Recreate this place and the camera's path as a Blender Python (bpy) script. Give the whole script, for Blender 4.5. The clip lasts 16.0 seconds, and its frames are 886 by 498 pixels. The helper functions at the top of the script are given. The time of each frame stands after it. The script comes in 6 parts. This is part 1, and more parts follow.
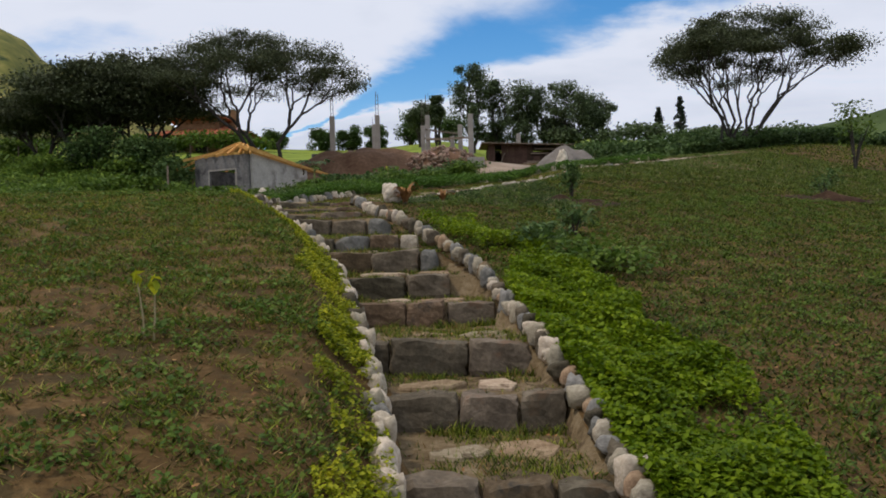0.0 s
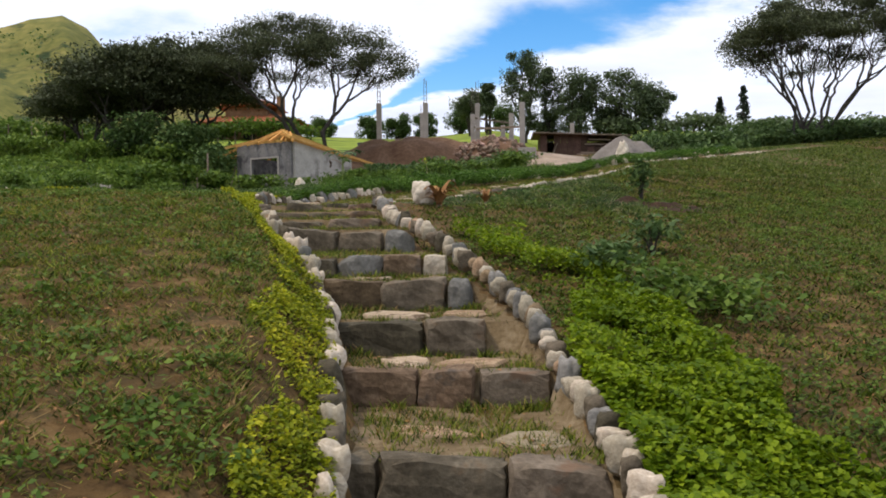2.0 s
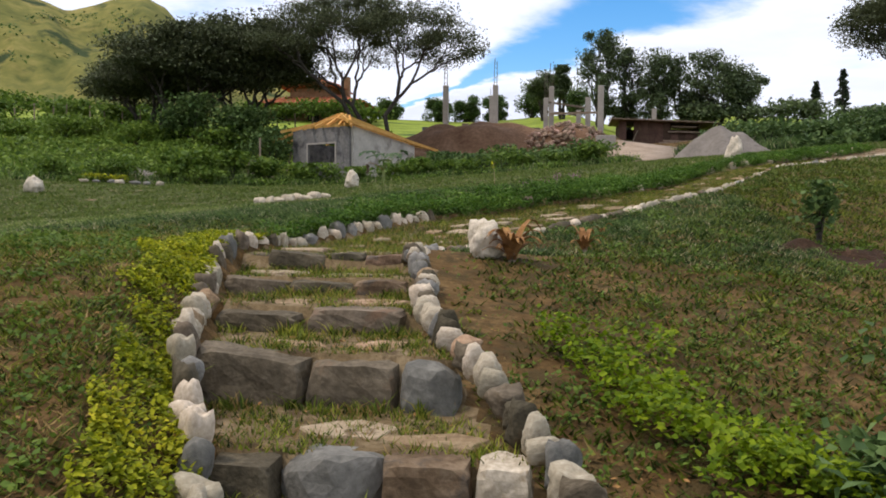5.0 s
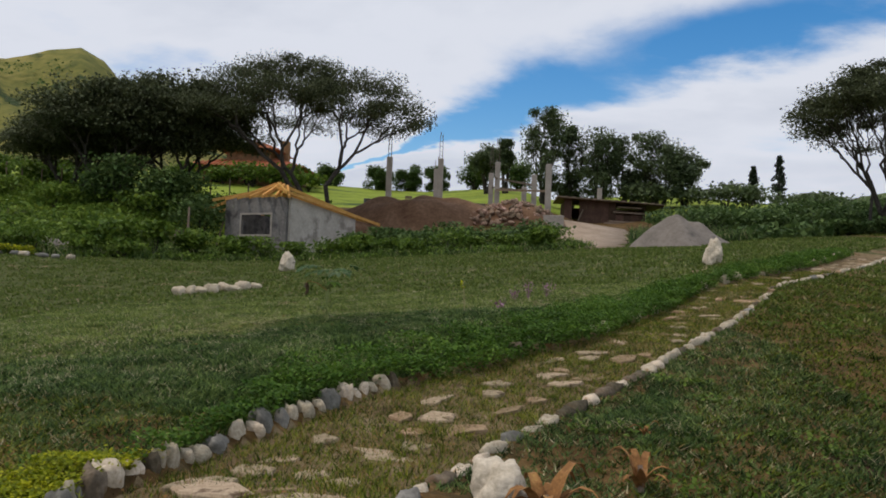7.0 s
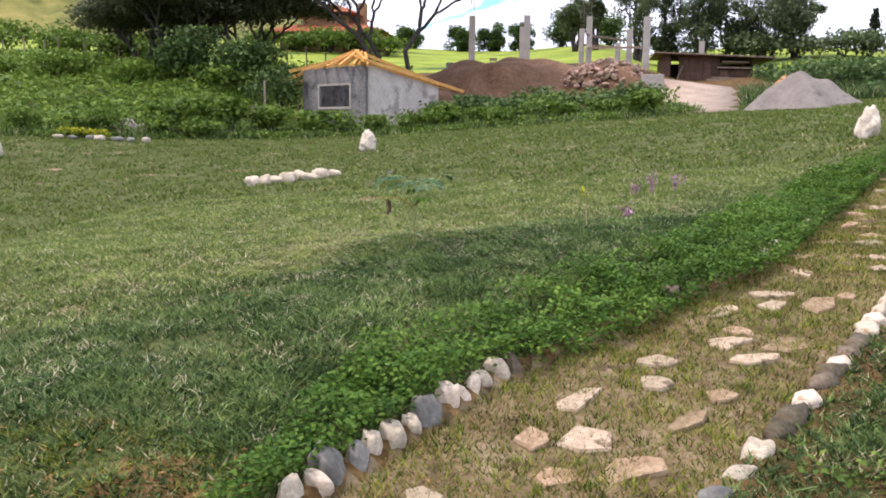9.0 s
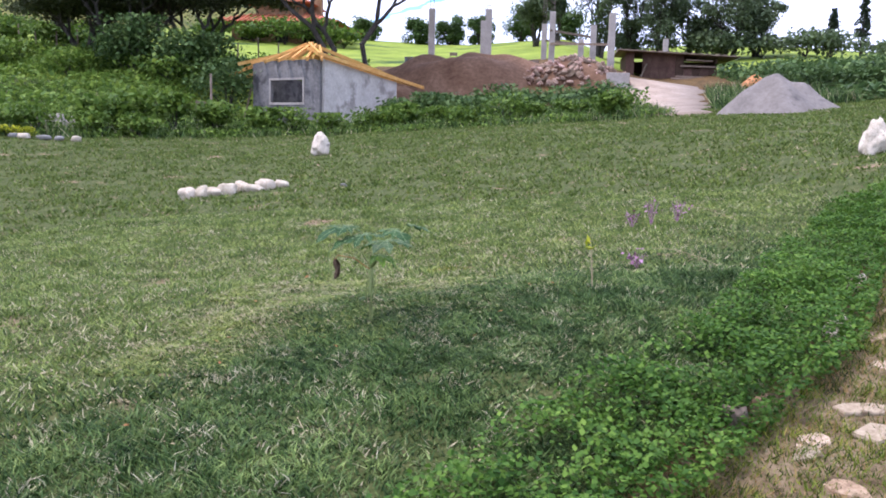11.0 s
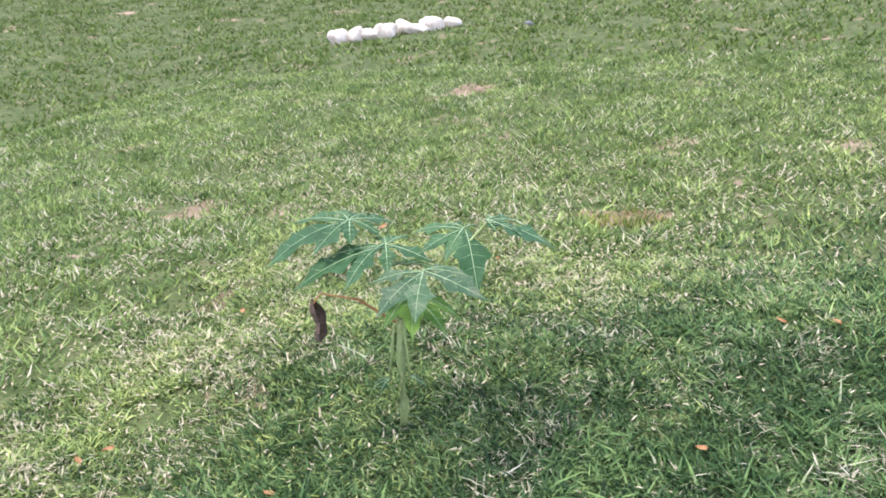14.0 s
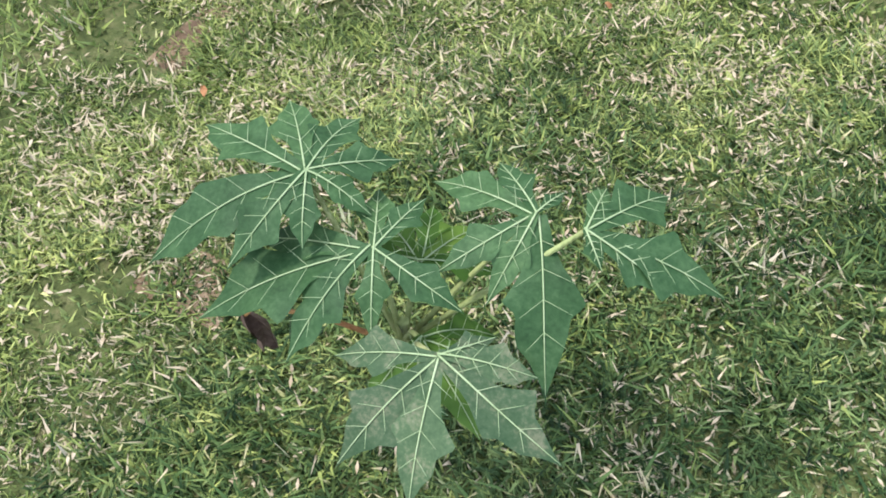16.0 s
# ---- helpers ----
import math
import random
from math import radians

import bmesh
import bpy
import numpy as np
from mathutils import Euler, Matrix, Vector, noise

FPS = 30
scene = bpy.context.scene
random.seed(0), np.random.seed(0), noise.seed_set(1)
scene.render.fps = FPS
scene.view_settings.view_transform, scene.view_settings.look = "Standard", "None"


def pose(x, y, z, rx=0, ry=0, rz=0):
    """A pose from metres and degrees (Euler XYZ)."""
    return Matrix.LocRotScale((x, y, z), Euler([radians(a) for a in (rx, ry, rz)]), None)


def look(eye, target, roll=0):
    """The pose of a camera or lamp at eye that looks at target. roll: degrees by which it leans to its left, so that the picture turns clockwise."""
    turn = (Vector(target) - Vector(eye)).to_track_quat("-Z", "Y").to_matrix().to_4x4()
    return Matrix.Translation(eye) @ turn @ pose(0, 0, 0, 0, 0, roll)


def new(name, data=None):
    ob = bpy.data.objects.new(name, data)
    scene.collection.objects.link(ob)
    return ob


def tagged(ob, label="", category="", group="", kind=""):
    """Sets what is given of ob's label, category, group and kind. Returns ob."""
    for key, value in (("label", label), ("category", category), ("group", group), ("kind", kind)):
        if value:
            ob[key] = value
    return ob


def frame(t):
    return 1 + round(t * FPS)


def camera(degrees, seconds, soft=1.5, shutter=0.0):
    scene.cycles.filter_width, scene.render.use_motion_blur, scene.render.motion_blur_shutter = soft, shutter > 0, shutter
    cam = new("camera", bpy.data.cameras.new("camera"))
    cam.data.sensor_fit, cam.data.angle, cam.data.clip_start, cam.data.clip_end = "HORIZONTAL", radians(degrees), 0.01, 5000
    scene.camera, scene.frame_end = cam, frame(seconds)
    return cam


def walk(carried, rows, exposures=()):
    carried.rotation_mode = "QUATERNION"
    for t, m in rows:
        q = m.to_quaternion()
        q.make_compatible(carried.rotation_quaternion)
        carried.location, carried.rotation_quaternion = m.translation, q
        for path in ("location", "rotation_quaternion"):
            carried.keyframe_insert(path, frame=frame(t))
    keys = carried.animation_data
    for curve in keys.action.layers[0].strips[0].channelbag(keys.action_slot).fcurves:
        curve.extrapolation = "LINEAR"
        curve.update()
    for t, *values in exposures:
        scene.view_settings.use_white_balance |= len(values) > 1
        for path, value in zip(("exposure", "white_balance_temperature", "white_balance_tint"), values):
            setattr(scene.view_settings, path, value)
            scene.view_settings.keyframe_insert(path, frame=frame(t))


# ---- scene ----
cam = camera(57.7, 16.0, soft=1.8)
PATH = [
    (0, (0.000, 0.000, 1.500), (0.000, 2.000, 1.491), -1.8),
    (0.5, (0.018, 0.373, 1.632), (-0.024, 2.373, 1.626), 0.1),
    (1, (-0.005, 0.873, 1.636), (-0.086, 2.871, 1.663), -0.5),
    (1.5, (0.028, 1.429, 1.638), (-0.036, 3.428, 1.642), -0.6),
    (2, (0.095, 1.994, 1.757), (-0.028, 3.990, 1.724), -0.8),
    (2.5, (0.119, 2.587, 1.850), (-0.020, 4.581, 1.797), -1.6),
    (3, (0.193, 3.195, 1.949), (0.000, 5.185, 1.882), -1.8),
    (3.2, (0.216, 3.394, 2.025), (-0.022, 5.379, 1.969), -1.4),
    (5.3, (-0.242, 5.750, 2.535), (-0.525, 7.728, 2.447), 0.6),
    (5.5, (-0.284, 5.947, 2.652), (-0.533, 7.929, 2.550), 0.7),
    (6, (-0.372, 6.573, 2.824), (-0.639, 8.555, 2.819), -0.1),
    (6.2, (-0.416, 6.774, 2.881), (-0.711, 8.750, 2.962), -0.1),
    (6.5, (-0.531, 7.078, 2.965), (-0.771, 9.060, 3.081), 0.3),
    (7, (-0.742, 7.586, 3.143), (-0.875, 9.580, 3.229), 2.2),
    (7.5, (-0.838, 8.097, 3.277), (-1.045, 10.086, 3.279), 1.5),
    (8, (-0.891, 8.519, 3.317), (-1.195, 10.494, 3.237), 1.1),
    (8.2, (-0.948, 8.743, 3.373), (-1.247, 10.717, 3.251), 1.0),
    (10.3, (-1.439, 10.361, 3.733), (-1.829, 12.291, 3.384), 0.4),
    (10.5, (-1.475, 10.568, 3.759), (-1.828, 12.515, 3.465), 0.7),
    (11, (-1.509, 11.101, 3.863), (-1.730, 13.069, 3.585), 1.3),
    (11.5, (-1.619, 11.676, 3.920), (-1.844, 13.647, 3.663), 0.8),
    (12, (-1.571, 12.161, 3.946), (-1.841, 14.118, 3.635), 0.2),
    (12.5, (-1.490, 12.698, 3.984), (-1.896, 14.601, 3.518), -0.1),
    (13, (-1.495, 13.259, 3.998), (-1.932, 15.133, 3.455), 0.6),
    (13.5, (-1.517, 13.797, 3.994), (-2.117, 15.615, 3.413), -1.0),
    (14, (-1.625, 14.208, 3.996), (-2.349, 15.932, 3.286), -1.0),
    (14.5, (-1.929, 14.728, 3.995), (-2.694, 16.292, 3.012), -1.1),
    (15, (-2.049, 15.053, 4.099), (-2.683, 16.408, 2.772), 1.3),
    (15.5, (-2.078, 15.347, 4.144), (-2.684, 16.517, 2.639), 2.0),
    (16, (-2.153, 15.526, 4.118), (-2.741, 16.513, 2.480), -1.7),
]
EXPOSURES = [(0, -0.48, 6800, 14), (0.5, -0.22, 6800, 14), (1.5, -0.05, 6850, 15), (3, 0.05, 6950, 15), (5.5, -0.05, 7000, 15), (6, -0.18, 7100, 15), (6.5, -0.5, 7000, 14), (7, -0.55, 7000, 13), (7.5, -0.65, 7000, 14), (7.8, -0.4, 7200, 15), (8.2, 0.1, 7300, 16), (10.3, 1.15, 5250, 34), (11.2, 0.8, 5850, 26), (12, 0.82, 5600, 26), (13, 1.28, 5600, 25), (13.5, 1.45, 5650, 24), (14, 1.42, 5700, 24), (14.5, 1.25, 5750, 23), (16, 1.12, 5950, 23)]
walk(cam, [(t, look(e, g, r)) for t, e, g, r in PATH], EXPOSURES)

# ---------------------------------------------------------------- light
SUN_FROM = Vector((-0.45, -0.12, 0.9)).normalized()      # towards the sun, behind thin cloud
world = bpy.data.worlds.new("sky")
scene.world = world
world.use_nodes = True
wt = world.node_tree
wt.nodes.clear()


def wnode(kind, **inputs):
    n = wt.nodes.new(kind)
    for k, v in inputs.items():
        n.inputs[k.replace("_", " ")].default_value = v
    return n


def wmath(op, a, b=None, clamp=False):
    n = wt.nodes.new("ShaderNodeMath")
    n.operation, n.use_clamp = op, clamp
    for i, v in enumerate((a, b)):
        if v is None:
            continue
        if isinstance(v, (int, float)):
            n.inputs[i].default_value = v
        else:
            wt.links.new(v, n.inputs[i])
    return n.outputs[0]


sky = wt.nodes.new("ShaderNodeTexSky")
sky.sky_type, sky.sun_disc = "NISHITA", False
sky.sun_elevation = math.asin(SUN_FROM.z)
sky.sun_rotation = math.atan2(SUN_FROM.x, SUN_FROM.y)
sky.air_density, sky.dust_density, sky.ozone_density = 1.0, 0.3, 2.5
geo = wt.nodes.new("ShaderNodeTexCoord")
split = wt.nodes.new("ShaderNodeSeparateXYZ")
wt.links.new(geo.outputs["Generated"], split.inputs[0])
# clouds lie on a high plane: divide the direction by its height
up = wmath("ADD", wmath("MAXIMUM", split.outputs[2], 0.0), 0.22)
plane = wt.nodes.new("ShaderNodeCombineXYZ")
wt.links.new(wmath("DIVIDE", split.outputs[0], up), plane.inputs[0])
wt.links.new(wmath("DIVIDE", split.outputs[1], up), plane.inputs[1])
shift = wnode("ShaderNodeMapping")
shift.inputs["Location"].default_value = (0.35, -0.1, 0.0)
shift.inputs["Rotation"].default_value = (0, 0, radians(24))
shift.inputs["Scale"].default_value = (0.8, 1.1, 1.0)
wt.links.new(plane.outputs[0], shift.inputs[0])
big = wnode("ShaderNodeTexNoise", Scale=0.9, Detail=9.0, Roughness=0.56, Distortion=0.35)
wt.links.new(shift.outputs[0], big.inputs["Vector"])
fine = wnode("ShaderNodeTexNoise", Scale=3.4, Detail=7.0, Roughness=0.6, Distortion=0.2)
wt.links.new(shift.outputs[0], fine.inputs["Vector"])
mixed = wmath("ADD", wmath("MULTIPLY", big.outputs["Fac"], 0.84), wmath("MULTIPLY", fine.outputs["Fac"], 0.16))
# a long clear gap between the two cloud banks
flat = wt.nodes.new("ShaderNodeSeparateXYZ")
wt.links.new(plane.outputs[0], flat.inputs[0])
across = wmath("ADD", wmath("MULTIPLY", flat.outputs[0], 0.69), wmath("SUBTRACT", wmath("MULTIPLY", flat.outputs[1], 0.72), 1.635))
along = wmath("SUBTRACT", wmath("MULTIPLY", flat.outputs[0], 0.72), wmath("MULTIPLY", flat.outputs[1], 0.69))
opening = wt.nodes.new("ShaderNodeMapRange")
for k, v in (("From Min", -2.05), ("From Max", -1.2), ("To Min", 0.02), ("To Max", 0.225)):
    opening.inputs[k].default_value = v
wt.links.new(along, opening.inputs["Value"])
ragged = wmath("ADD", across, wmath("MULTIPLY", wmath("SUBTRACT", fine.outputs["Fac"], 0.5), 0.3))
far_off = wmath("ABSOLUTE", wmath("DIVIDE", ragged, opening.outputs[0]))
gap = wmath("POWER", 2.718, wmath("MULTIPLY", wmath("POWER", far_off, 2.2), -1.0))
mixed = wmath("ADD", mixed, wmath("SUBTRACT", 0.14, wmath("MULTIPLY", gap, 0.28)))
cover = wt.nodes.new("ShaderNodeMapRange")
cover.interpolation_type = "SMOOTHSTEP"
cover.inputs["From Min"].default_value, cover.inputs["From Max"].default_value = 0.40, 0.58
wt.links.new(mixed, cover.inputs["Value"])
# cloud colour: bright edges, greyer thick parts
shade = wt.nodes.new("ShaderNodeMapRange")
shade.inputs["From Min"].default_value, shade.inputs["From Max"].default_value = 0.60, 0.84
wt.links.new(mixed, shade.inputs["Value"])
cloud = wt.nodes.new("ShaderNodeMixRGB")
cloud.inputs[1].default_value = (10.4, 11.6, 13.6, 1)
cloud.inputs[2].default_value = (6.9, 8.1, 10.2, 1)
wt.links.new(shade.outputs[0], cloud.inputs[0])
both = wt.nodes.new("ShaderNodeMixRGB")
wt.links.new(cover.outputs[0], both.inputs[0])
deep = wt.nodes.new("ShaderNodeHueSaturation")
deep.inputs["Saturation"].default_value, deep.inputs["Value"].default_value = 1.42, 2.15
wt.links.new(sky.outputs[0], deep.inputs["Color"])
wt.links.new(deep.outputs[0], both.inputs[1])
wt.links.new(cloud.outputs[0], both.inputs[2])
back = wnode("ShaderNodeBackground", Strength=0.094)
wt.links.new(both.outputs[0], back.inputs["Color"])
wout = wt.nodes.new("ShaderNodeOutputWorld")
wt.links.new(back.outputs[0], wout.inputs[0])

sun = new("sun", bpy.data.lights.new("sun", "SUN"))
sun.data.energy, sun.data.angle, sun.data.color = 2.3, radians(8), (1.0, 0.93, 0.82)
sun.matrix_world = look(SUN_FROM * 60, (0, 0, 0))

# ---------------------------------------------------------------- materials
def material(name, colors, rough=0.9, scale=6.0, bump=0.3, bump_scale=40.0, island=0.0, vary=0.0, metal=0.0, spots=None, coords="Object", detail=6.0):
    """A node material: a ramp of colours over two noises, with relief. vary: per-object, island: per-island brightness change.
    spots: (colour, scale, threshold) patches of another colour."""
    m = bpy.data.materials.new(name)
    m.use_nodes = True
    nt = m.node_tree
    bs = nt.nodes["Principled BSDF"]
    bs.inputs["Roughness"].default_value = rough
    bs.inputs["Metallic"].default_value = metal
    bs.inputs["Specular IOR Level"].default_value = 0.12 if rough > 0.84 else 0.25

    def node(kind, **kw):
        n = nt.nodes.new(kind)
        for k, v in kw.items():
            n.inputs[k].default_value = v
        return n
    tc = node("ShaderNodeTexCoord")
    if coords == "World":
        tc = node("ShaderNodeNewGeometry")
        vec = tc.outputs["Position"]
    else:
        vec = tc.outputs["Object"]
    n1 = node("ShaderNodeTexNoise", Scale=scale, Detail=detail, Roughness=0.62)
    n2 = node("ShaderNodeTexNoise", Scale=scale * 7.3, Detail=4.0, Roughness=0.6)
    nt.links.new(vec, n1.inputs["Vector"]), nt.links.new(vec, n2.inputs["Vector"])
    mx = node("ShaderNodeMixRGB")
    mx.inputs[0].default_value = 0.4
    nt.links.new(n1.outputs["Fac"], mx.inputs[1]), nt.links.new(n2.outputs["Fac"], mx.inputs[2])
    ramp = node("ShaderNodeValToRGB")
    el = ramp.color_ramp.elements
    while len(el) < len(colors):
        el.new(0.5)
    for i, c in enumerate(colors):
        el[i].position = 0.32 + 0.36 * i / max(1, len(colors) - 1)
        el[i].color = (*c, 1)
    nt.links.new(mx.outputs[0], ramp.inputs[0])
    col = ramp.outputs[0]
    if spots:
        c, sc, th = spots
        n3 = node("ShaderNodeTexNoise", Scale=sc, Detail=5.0, Roughness=0.65)
        nt.links.new(vec, n3.inputs["Vector"])
        mr = node("ShaderNodeMapRange")
        mr.inputs["From Min"].default_value, mr.inputs["From Max"].default_value = th, th + 0.08
        nt.links.new(n3.outputs["Fac"], mr.inputs["Value"])
        sp = node("ShaderNodeMixRGB")
        sp.inputs[2].default_value = (*c, 1)
        nt.links.new(mr.outputs[0], sp.inputs[0]), nt.links.new(col, sp.inputs[1])
        col = sp.outputs[0]
    for amount, src in ((vary, "ob"), (island, "is")):
        if amount:
            info = node("ShaderNodeObjectInfo") if src == "ob" else node("ShaderNodeNewGeometry")
            rnd = info.outputs["Random"] if src == "ob" else info.outputs["Random Per Island"]
            mr = node("ShaderNodeMapRange")
            mr.inputs["To Min"].default_value, mr.inputs["To Max"].default_value = 1 - amount, 1 + amount
            nt.links.new(rnd, mr.inputs["Value"])
            hsv = node("ShaderNodeHueSaturation")
            nt.links.new(mr.outputs[0], hsv.inputs["Value"]), nt.links.new(col, hsv.inputs["Color"])
            hue = node("ShaderNodeMapRange")
            hue.inputs["To Min"].default_value, hue.inputs["To Max"].default_value = 0.5 + 0.04 * amount, 0.5 - 0.04 * amount
            nt.links.new(rnd, hue.inputs["Value"]), nt.links.new(hue.outputs[0], hsv.inputs["Hue"])
            col = hsv.outputs[0]
    nt.links.new(col, bs.inputs["Base Color"])
    if bump:
        nb = node("ShaderNodeTexNoise", Scale=bump_scale, Detail=5.0, Roughness=0.6)
        nt.links.new(vec, nb.inputs["Vector"])
        bp = node("ShaderNodeBump", Strength=bump)
        bp.inputs["Distance"].default_value = 0.02
        nt.links.new(nb.outputs["Fac"], bp.inputs["Height"]), nt.links.new(bp.outputs[0], bs.inputs["Normal"])
    return m


def leafy(name, colors, island=0.35, trans=0.35, rough=0.55, scale=1.5):
    """Leaves: colour by island, some light passing through."""
    m = material(name, colors, rough, scale, 0, island=island, coords="World")
    nt = m.node_tree
    bs = nt.nodes["Principled BSDF"]
    bs.inputs["Specular IOR Level"].default_value = 0.12
    col = bs.inputs["Base Color"].links[0].from_socket
    tr = nt.nodes.new("ShaderNodeBsdfTranslucent")
    nt.links.new(col, tr.inputs["Color"])
    mix = nt.nodes.new("ShaderNodeMixShader")
    mix.inputs[0].default_value = trans
    out = nt.nodes["Material Output"]
    nt.links.new(bs.outputs[0], mix.inputs[1]), nt.links.new(tr.outputs[0], mix.inputs[2])
    nt.links.new(mix.outputs[0], out.inputs[0])
    return m


M_SOIL = material("soil_and_turf", [(0.04, 0.023, 0.009), (0.112, 0.066, 0.025), (0.22, 0.142, 0.062)], 0.95, 2.4, 1.0, 34, coords="World", spots=((0.07, 0.048, 0.02), 4.5, 0.5))
# olive thatch, darkened to paint the shade between the blades
M_THATCH = material("shaded_lawn_thatch", [(0.024, 0.036, 0.009), (0.062, 0.078, 0.022), (0.14, 0.13, 0.055)], 0.95, 7.0, 1.0, 34, coords="World", spots=((0.27, 0.18, 0.12), 1.5, 0.61))
M_TRODDEN = material("trodden_path_earth", [(0.085, 0.058, 0.028), (0.17, 0.122, 0.066), (0.29, 0.225, 0.14)], 0.95, 3.5, 1.0, 30, coords="World", spots=((0.09, 0.062, 0.034), 5.0, 0.55))
M_SCRAPE = material("dug_earth", [(0.018, 0.011, 0.007), (0.045, 0.025, 0.015), (0.10, 0.058, 0.036)], 0.95, 5, 1.0, 20)
M_DIRT = material("bare_earth", [(0.075, 0.04, 0.024), (0.14, 0.08, 0.048), (0.22, 0.135, 0.088)], 0.95, 0.8, 0.8, 9)
M_ROCK = material("grey_stone", [(0.052, 0.042, 0.028), (0.11, 0.09, 0.062), (0.195, 0.162, 0.115)], 0.85, 5, 0.6, 22, vary=0.4, spots=((0.13, 0.09, 0.055), 4.0, 0.58))
M_PALE = material("pale_stone", [(0.25, 0.20, 0.14), (0.42, 0.36, 0.27), (0.62, 0.55, 0.44)], 0.9, 7, 0.5, 25, vary=0.3, spots=((0.30, 0.22, 0.13), 6.0, 0.6))
M_BLUE = material("bluish_stone", [(0.10, 0.098, 0.088), (0.175, 0.168, 0.15), (0.28, 0.268, 0.238)], 0.85, 6, 0.5, 22, vary=0.3)
M_RUST = material("rusty_brown_stone", [(0.06, 0.04, 0.025), (0.13, 0.088, 0.054), (0.24, 0.175, 0.115)], 0.88, 5, 0.6, 22, vary=0.3, spots=((0.08, 0.065, 0.05), 4.0, 0.56))
M_SLAB = material("sandy_slab", [(0.22, 0.16, 0.10), (0.36, 0.28, 0.19), (0.50, 0.42, 0.30)], 0.92, 7, 0.6, 22, vary=0.25, spots=((0.13, 0.09, 0.055), 7.0, 0.55))
M_OCHRE = material("ochre_slab", [(0.16, 0.10, 0.06), (0.30, 0.205, 0.125), (0.46, 0.35, 0.23)], 0.9, 6, 0.5, 25, vary=0.25, spots=((0.16, 0.11, 0.06), 5.0, 0.57))
M_WHITE = material("white_rock", [(0.30, 0.26, 0.19), (0.55, 0.48, 0.38), (0.74, 0.67, 0.56)], 0.9, 6, 1.0, 14, spots=((0.16, 0.14, 0.11), 8.0, 0.6))
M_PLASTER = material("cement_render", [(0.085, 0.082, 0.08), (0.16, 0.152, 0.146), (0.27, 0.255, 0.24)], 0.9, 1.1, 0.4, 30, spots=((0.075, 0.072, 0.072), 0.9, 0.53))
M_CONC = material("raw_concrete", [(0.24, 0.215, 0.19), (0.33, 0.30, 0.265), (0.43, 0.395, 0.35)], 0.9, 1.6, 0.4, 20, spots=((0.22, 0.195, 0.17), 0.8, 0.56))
# pale render, lightened further to stand for light falling on these walls
M_SIDE = material("pale_lit_cement_render", [(0.34, 0.30, 0.26), (0.46, 0.42, 0.37), (0.58, 0.535, 0.48)], 0.9, 1.4, 0.4, 20, spots=((0.27, 0.24, 0.21), 0.8, 0.58))
M_TIMBER = material("new_timber", [(0.42, 0.20, 0.05), (0.58, 0.31, 0.08), (0.68, 0.42, 0.15)], 0.7, 3, 0.3, 40, vary=0.2)
M_MEADOW = material("meadow", [(0.10, 0.14, 0.02), (0.19, 0.25, 0.032), (0.30, 0.35, 0.055)], 0.95, 0.25, 0.6, 6, coords="World", spots=((0.04, 0.075, 0.02), 0.12, 0.58))
M_BARK = material("bark", [(0.03, 0.026, 0.022), (0.06, 0.053, 0.046), (0.11, 0.10, 0.088)], 0.95, 4, 0.6, 30)
M_DRYWOOD = material("weathered_wood", [(0.12, 0.09, 0.065), (0.20, 0.155, 0.115), (0.29, 0.235, 0.18)], 0.9, 5, 0.4, 40, vary=0.25)
M_SHED = material("brown_boards", [(0.055, 0.035, 0.026), (0.09, 0.055, 0.04), (0.13, 0.085, 0.06)], 0.9, 3, 0.4, 20, vary=0.3)
M_STEEL = material("rusty_bar", [(0.13, 0.10, 0.085), (0.2, 0.16, 0.14), (0.26, 0.22, 0.2)], 0.7, 9, 0.2, 60, metal=0.5)
M_RUBBLE = material("broken_brick", [(0.10, 0.068, 0.048), (0.20, 0.145, 0.10), (0.36, 0.29, 0.22)], 0.9, 6, 0.4, 20, vary=0.5, island=0.5)
M_SAND = material("grey_sand", [(0.13, 0.115, 0.10), (0.19, 0.168, 0.148), (0.25, 0.225, 0.20)], 0.98, 1.2, 0.6, 40, spots=((0.10, 0.09, 0.085), 0.6, 0.6))
M_CLAY = material("orange_clay", [(0.40, 0.17, 0.07), (0.52, 0.24, 0.11), (0.6, 0.32, 0.18)], 0.95, 2, 0.6, 12)
M_ROOF = material("terracotta_tiles", [(0.22, 0.08, 0.04), (0.36, 0.13, 0.06), (0.46, 0.20, 0.10)], 0.85, 2, 0.4, 20, vary=0.3)
M_WALLH = material("ochre_wall", [(0.15, 0.085, 0.045), (0.22, 0.13, 0.07), (0.30, 0.19, 0.11)], 0.9, 2, 0.2, 20)
M_DARK = material("dark_opening", [(0.012, 0.011, 0.01), (0.02, 0.018, 0.016), (0.03, 0.027, 0.024)], 0.9, 3, 0)
M_BARREL = material("grey_drum", [(0.10, 0.11, 0.12), (0.15, 0.16, 0.17), (0.2, 0.21, 0.22)], 0.6, 4, 0.1, 30)
M_HILL = material("grassy_mountain", [(0.055, 0.075, 0.022), (0.175, 0.168, 0.048), (0.36, 0.28, 0.105)], 0.98, 0.011, 1.0, 0.04, coords="World", spots=((0.035, 0.055, 0.022), 0.022, 0.53))
M_HILLG = material("wooded_hill", [(0.03, 0.05, 0.02), (0.06, 0.09, 0.03), (0.10, 0.14, 0.05)], 0.98, 0.02, 0.5, 0.1, coords="World")
L_ACACIA = leafy("acacia_leaves", [(0.05, 0.062, 0.032), (0.084, 0.102, 0.052), (0.125, 0.15, 0.078)], 0.4, 0.25)
